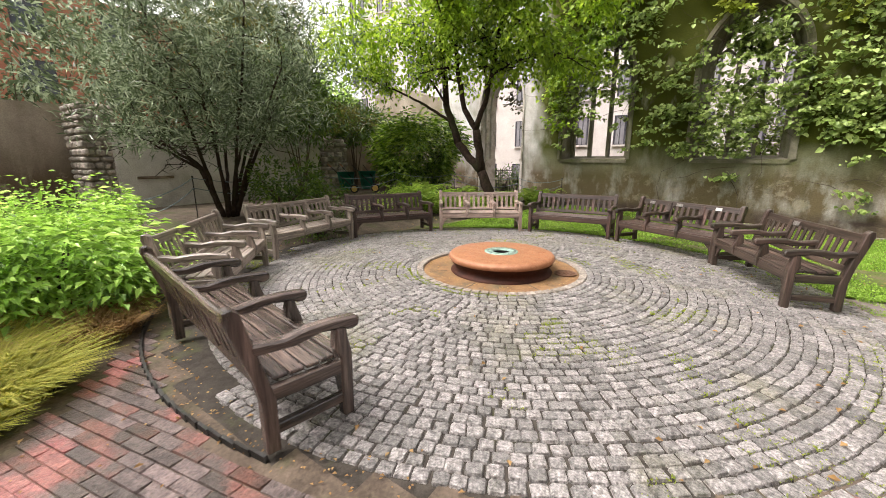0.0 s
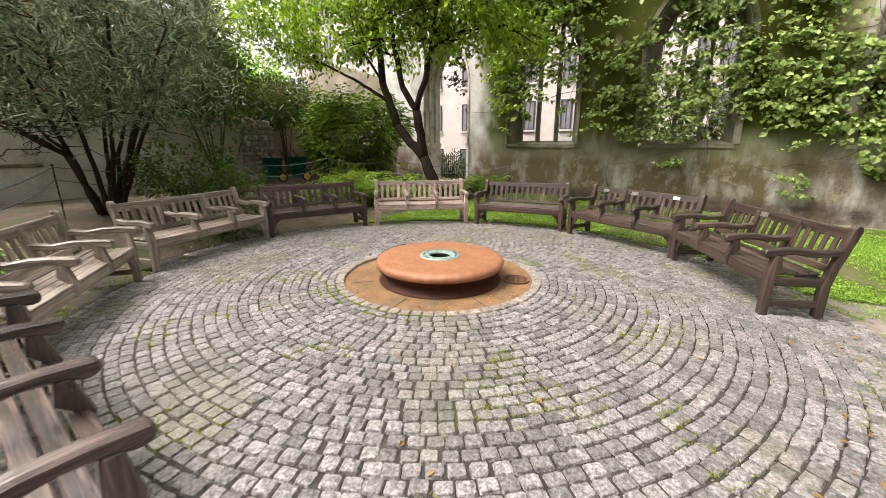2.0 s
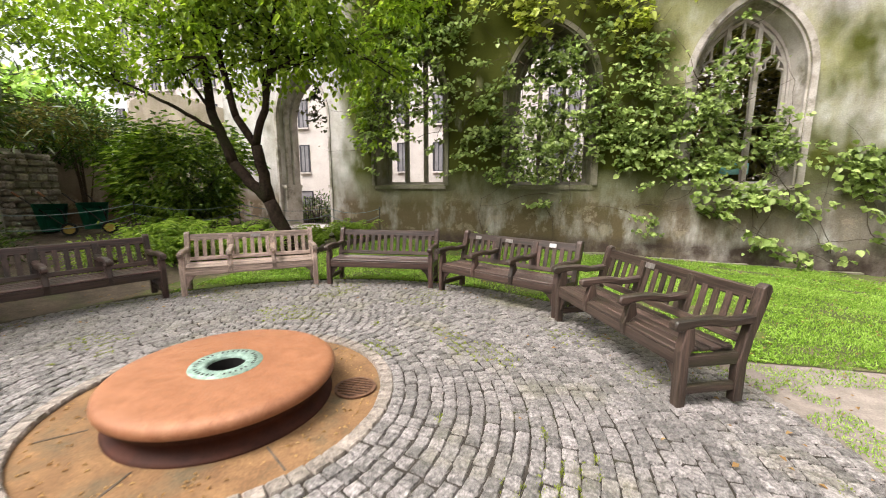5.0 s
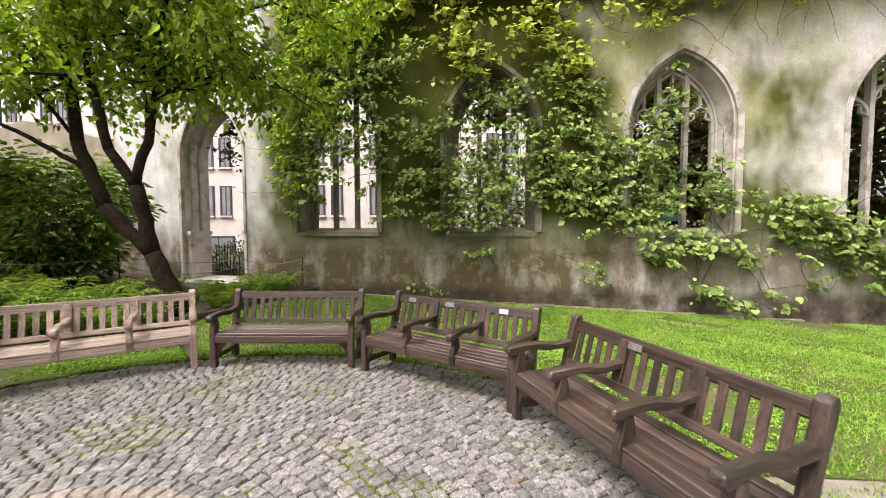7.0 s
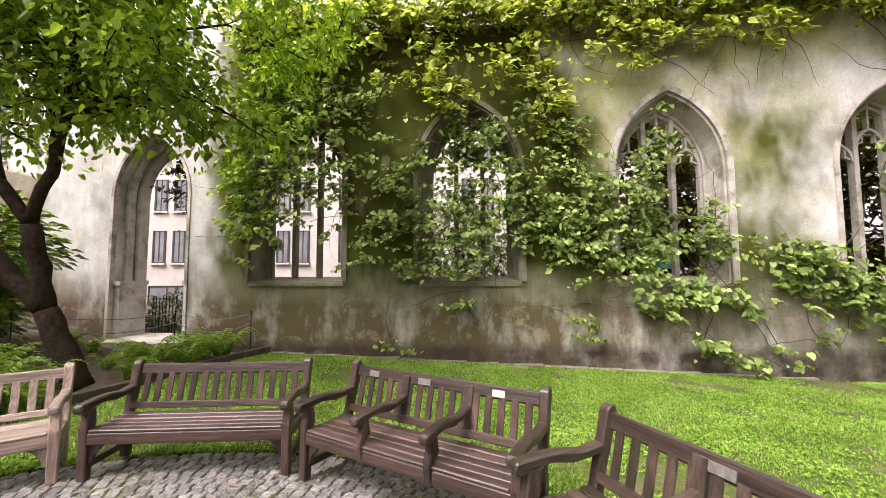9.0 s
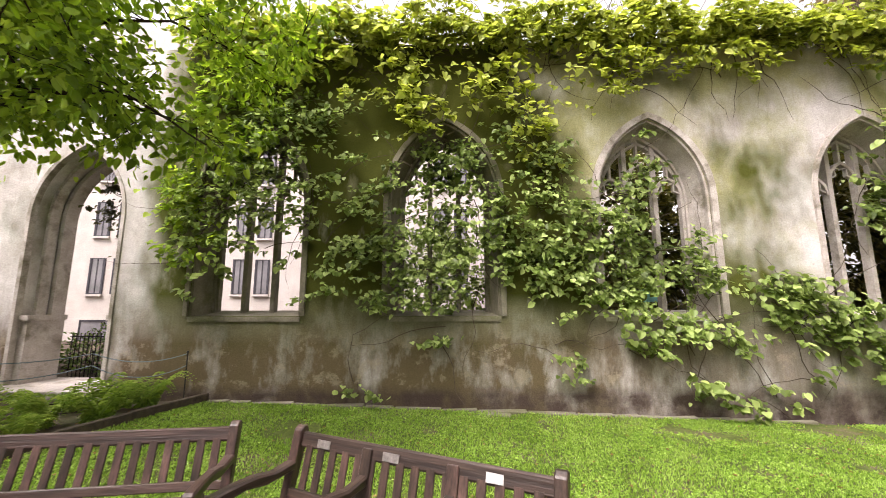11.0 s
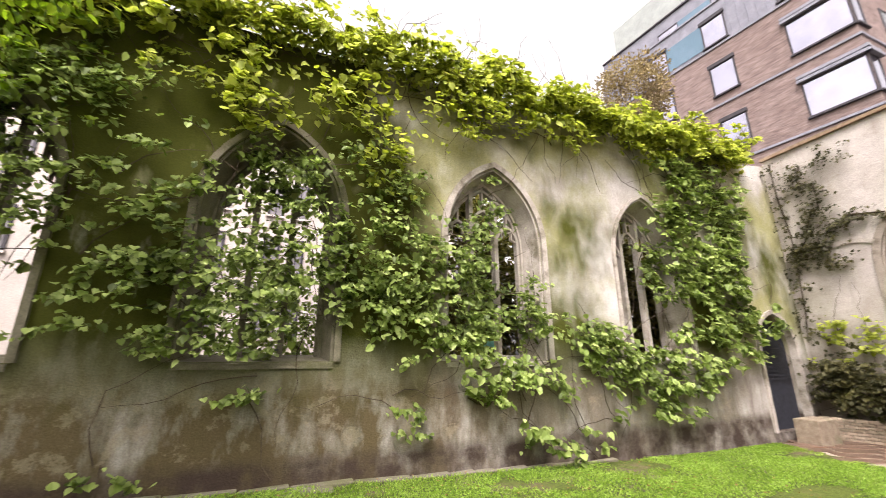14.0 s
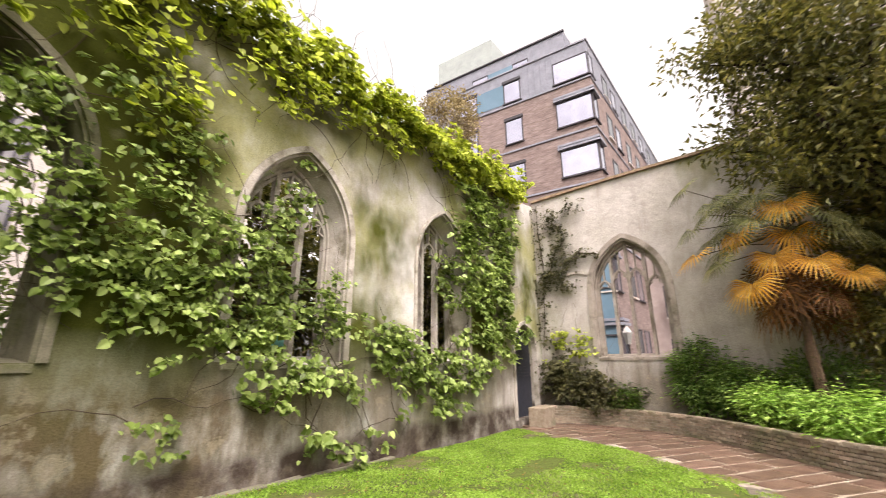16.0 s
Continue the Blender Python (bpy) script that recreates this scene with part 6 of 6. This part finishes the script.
def block_mesh(name, material, seed, bev=0.1, round_=0.0):
    """A unit block with a worn, slightly domed top: 1 x 1, top at 0, to be scaled."""
    r = random.Random(seed)
    j = lambda s: r.uniform(-s, s)
    vs = []
    for x, y in ((-0.5, -0.5), (0.5, -0.5), (0.5, 0.5), (-0.5, 0.5)):
        vs.append((x + j(0.03), y + j(0.03), -1.0))
    for x, y in ((-0.5, -0.5), (0.5, -0.5), (0.5, 0.5), (-0.5, 0.5)):
        vs.append((x + j(0.03), y + j(0.03), -0.28))
    for x, y in ((-0.5, -0.5), (0.5, -0.5), (0.5, 0.5), (-0.5, 0.5)):
        vs.append((x * (1 - 2 * bev) + j(0.03), y * (1 - 2 * bev) + j(0.03), j(0.06)))
    fs = [(0, 1, 5, 4), (1, 2, 6, 5), (2, 3, 7, 6), (3, 0, 4, 7), (4, 5, 9, 8), (5, 6, 10, 9), (6, 7, 11, 10), (7, 4, 8, 11), (8, 9, 10, 11)]
    me = bpy.data.meshes.new(name)
    me.from_pydata(vs, [], fs)
    me.materials.append(material)
    return me, vs, fs


def cobble_mesh(name, material, seed, bev=0.07):
    """A rounded, eight-cornered block with a worn top, to be scaled."""
    r = random.Random(seed)
    j = lambda s: r.uniform(-s, s)
    out = []
    for sx, sy in ((1, 1), (-1, 1), (-1, -1), (1, -1)):
        c = r.uniform(0.05, 0.16)
        two = [(sx * (0.5 + j(0.03)), sy * (0.5 - c)), (sx * (0.5 - c), sy * (0.5 + j(0.03)))]
        out += two if sx * sy > 0 else two[::-1]
    vs = [(x, y, -1.0) for x, y in out] + [(x, y, -0.3) for x, y in out] + [(x * (1 - 2 * bev), y * (1 - 2 * bev), j(0.06)) for x, y in out] + [(j(0.1), j(0.1), 0.05 + j(0.08))]
    fs = []
    for k in range(8):
        n = (k + 1) % 8
        fs += [(k, n, 8 + n, 8 + k), (8 + k, 8 + n, 16 + n, 16 + k), (16 + k, 16 + n, 24)]
    me = bpy.data.meshes.new(name)
    me.from_pydata(vs, [], fs)
    me.materials.append(material)
    return me, vs, fs


def lay(name, rows, material, parent, singles, chosen, rest_label, rest_category):
    """Lay blocks (x, y, z, length, width, turn, height): the chosen ones as objects, the others joined."""
    kinds = [cobble_mesh(name, material, s) if name == "sett" else block_mesh(name, material, s, 0.085 if name != "brick" else 0.03) for s in range(8)]
    r = random.Random(21)
    jv, jf, made = [], [], 0
    for x, y, z, a, b, turn, h in rows:
        me, vs, fs = kinds[r.randrange(8)]
        m = Matrix.LocRotScale((x, y, z), Euler((radians(r.uniform(-0.7, 0.7)), radians(r.uniform(-0.7, 0.7)), turn)), (a, b, h))
        if made < singles and chosen(x, y):
            o = new(name, me)
            o.parent = parent
            o.matrix_basis = m
            made += 1
        else:
            k = len(jv)
            jv += [tuple(m @ Vector(v)) for v in vs]
            jf += [tuple(i + k for i in f) for f in fs]
    if jv:
        o = raw(name + "_rest", jv, jf, material, parent)
        o["kind"] = "stuff"
        o["label"] = rest_label


r = random.Random(12)
rows = []
rad = 1.17
while rad < 3.9:
    wid = 0.088 + r.uniform(-0.005, 0.006)
    cnt = round(2 * math.pi * rad / (0.099 + r.uniform(-0.004, 0.005)))
    off = r.random() * 6.28
    for k in range(cnt):
        a = off + 2 * math.pi * (k + r.uniform(-0.1, 0.1)) / cnt
        rj = rad + r.uniform(-0.005, 0.005) + 0.012 * noise.noise((3 * math.cos(a), 3 * math.sin(a), rad * 0.6))
        x, y = PX + rj * math.cos(a), PY + rj * math.sin(a)
        deg = math.degrees(a) % 360
        if (202 < deg < 266 and rad > 3.42) or (190 < deg < 300 and rad > 3.66):
            continue
        ln = 2 * math.pi * rad / cnt * r.uniform(0.915, 0.975)
        rows.append((x, y, ground_z(x, y) + r.uniform(-0.003, 0.003), wid * r.uniform(0.915, 0.975), ln, a + r.uniform(-0.06, 0.06), 0.05))
    rad += wid
lay("sett", rows, SETT, plaza, 300, lambda x, y: -1.5 < x < 0.3 and 1.1 < y < 3.9, "worn grey granite setts", "paving")
rows = []
for rad, wid in ((1.078, 0.095),):
    cnt = 66
    for k in range(cnt):
        a = 2 * math.pi * k / cnt
        rows.append((PX + rad * math.cos(a), PY + rad * math.sin(a), zc - 0.004, wid, 2 * math.pi * rad / cnt * 0.93, a, 0.05))
lay("kerb_stone", rows, SETT_PALE, plaza, 60, lambda x, y: True, "", "")

# brick path south-west of the circle
path_bed = tagged(sheet("brick_path", axis(-8, 1.4, 60), axis(-6, 2.6, 60), EARTH, -0.008, lambda x, y: radius(x, y) > 3.62), "worn red and grey brick path with gritty joints", "path", kind="structure")
rows, greys = [], []
ang = radians(12)
ca, sa = math.cos(ang), math.sin(ang)
for i in range(-40, 30):
    for j in range(-60, 60):
        u, v = (i + 0.5 * (j % 2)) * 0.222, j * 0.08
        x, y = u * ca - v * sa, u * sa + v * ca
        if not (-6.5 < x < 1.2 and -2.2 < y < 2.4) or math.hypot(x - PX, y - PY) < 3.83 or x < -4.6 or y < 0.95 * (-2.2 - x) - 0.75:
            continue
        (greys if noise.noise((x * 1.3, y * 1.3, 5.0)) + r.uniform(-0.25, 0.25) > 0.05 else rows).append((x, y, ground_z(x, y) + 0.002 + r.uniform(-0.002, 0.002), 0.218, 0.0775, ang, 0.05))
lay("brick", rows, BRICK, path_bed, 150, lambda x, y: -3.6 < x < -0.6 and 0.0 < y < 1.3, "worn red paving bricks", "path")
lay("brick", greys, BRICK_GREY, path_bed, 150, lambda x, y: -3.6 < x < -0.6 and 0.0 < y < 1.3, "worn grey paving bricks", "path")
rows = []
for k in range(30):
    f = k / 29
    a, rr = radians(226 + 52 * f), 4.08 - 0.31 * f ** 0.8
    x, y = PX + rr * math.cos(a), PY + rr * math.sin(a)
    rows.append((x, y, ground_z(x, y) + 0.03, 0.022, 0.15, a, 0.08))
lay("edging_strip", rows, IRON, path_bed, 40, lambda x, y: True, "", "")
slab = tagged(part("concrete_edge", B((2.2, 0.6, 0.12), (-2.83, -0.43, ground_z(-2.8, -0.4) - 0.02), (0, 0, 24), 0.015), CONCRETE), "plain concrete edging slab by the path", "slab", kind="structure")
EDGE_WOOD = mat("rotten_edging_board", (0.05, 0.04, 0.03), (0.09, 0.07, 0.05), 12, 0.9, 0.5)
kerb = tagged(new("bed_edging"), "dark timber edging between lawn and fern bed", "edging", kind="structure")
for (x0, y0), (x1, y1) in zip(((-4.1, 12.95), (-4.55, 11.7), (-4.95, 10.5)), ((-4.55, 11.7), (-4.95, 10.5), (-5.3, 9.5))):
    ln, t_ = math.hypot(x1 - x0, y1 - y0), math.degrees(math.atan2(y1 - y0, x1 - x0))
    part("board", B((ln, 0.09, 0.22), ((x0 + x1) / 2, (y0 + y1) / 2, ground_z((x0 + x1) / 2, (y0 + y1) / 2) + 0.03), (0, 0, t_), 0.012), EDGE_WOOD, kerb)

# pavers of the walk
rows = []
ang = radians(-38)
ca, sa = math.cos(ang), math.sin(ang)
for i in range(-40, 40):
    for j in range(-60, 60):
        u, v = (i + 0.33 * (j % 3)) * 0.92, j * 0.46
        x, y = 9 + u * ca - v * sa, 6 + u * sa + v * ca
        if on_walk(x, y) and -3.5 < y < 11.2 and x < 13.5 and not on_lawn(x + 0.1, y):
            rows.append((x, y, ground_z(x, y) + 0.004, 0.86, 0.4, ang, 0.03))
lay("paver", rows, PAVER, walk_bed, 160, lambda x, y: True, "brown concrete pavers", "pavement")

# bricks of the low wall
r = random.Random(31)
kinds = [block_mesh("brick", WALL_BRICK, 50 + s, 0.06) for s in range(6)]
made, jv, jf = 0, [], []
for c in range(7):
    s = (c % 2) * 0.112
    while s < low_len - 0.1:
        p, d = low_at(s + 0.107)
        q = Vector((-d.y, d.x))
        z = ground_z(p.x, p.y)
        me, vs, fs = kinds[r.randrange(6)]
        top = c == 6
        m = Matrix.LocRotScale((p.x, p.y, z + 0.035 + 0.073 * c), Euler((math.pi / 2, 0, math.atan2(d.y, d.x))), (0.205, 0.062, 0.06))
        m = Matrix.Translation((-q * r.uniform(0.0, 0.012)).to_3d()) @ m.to_4x4() if not top else Matrix.LocRotScale((p.x + q.x * 0.11, p.y + q.y * 0.11, z + 0.505), Euler((0, 0, math.atan2(d.y, d.x))), (0.205, 0.25, 0.07))
        if made < 290 and 4.0 < p.y < 9.5:
            o = new("brick", me)
            o.parent = lowwall
            o.matrix_basis = m
            made += 1
        else:
            k = len(jv)
            jv += [tuple(m @ Vector(v)) for v in vs]
            jf += [tuple(i + k for i in f) for f in fs]
        s += 0.218
o = raw("brick_rest", jv, jf, WALL_BRICK, lowwall)
o["kind"] = "stuff"
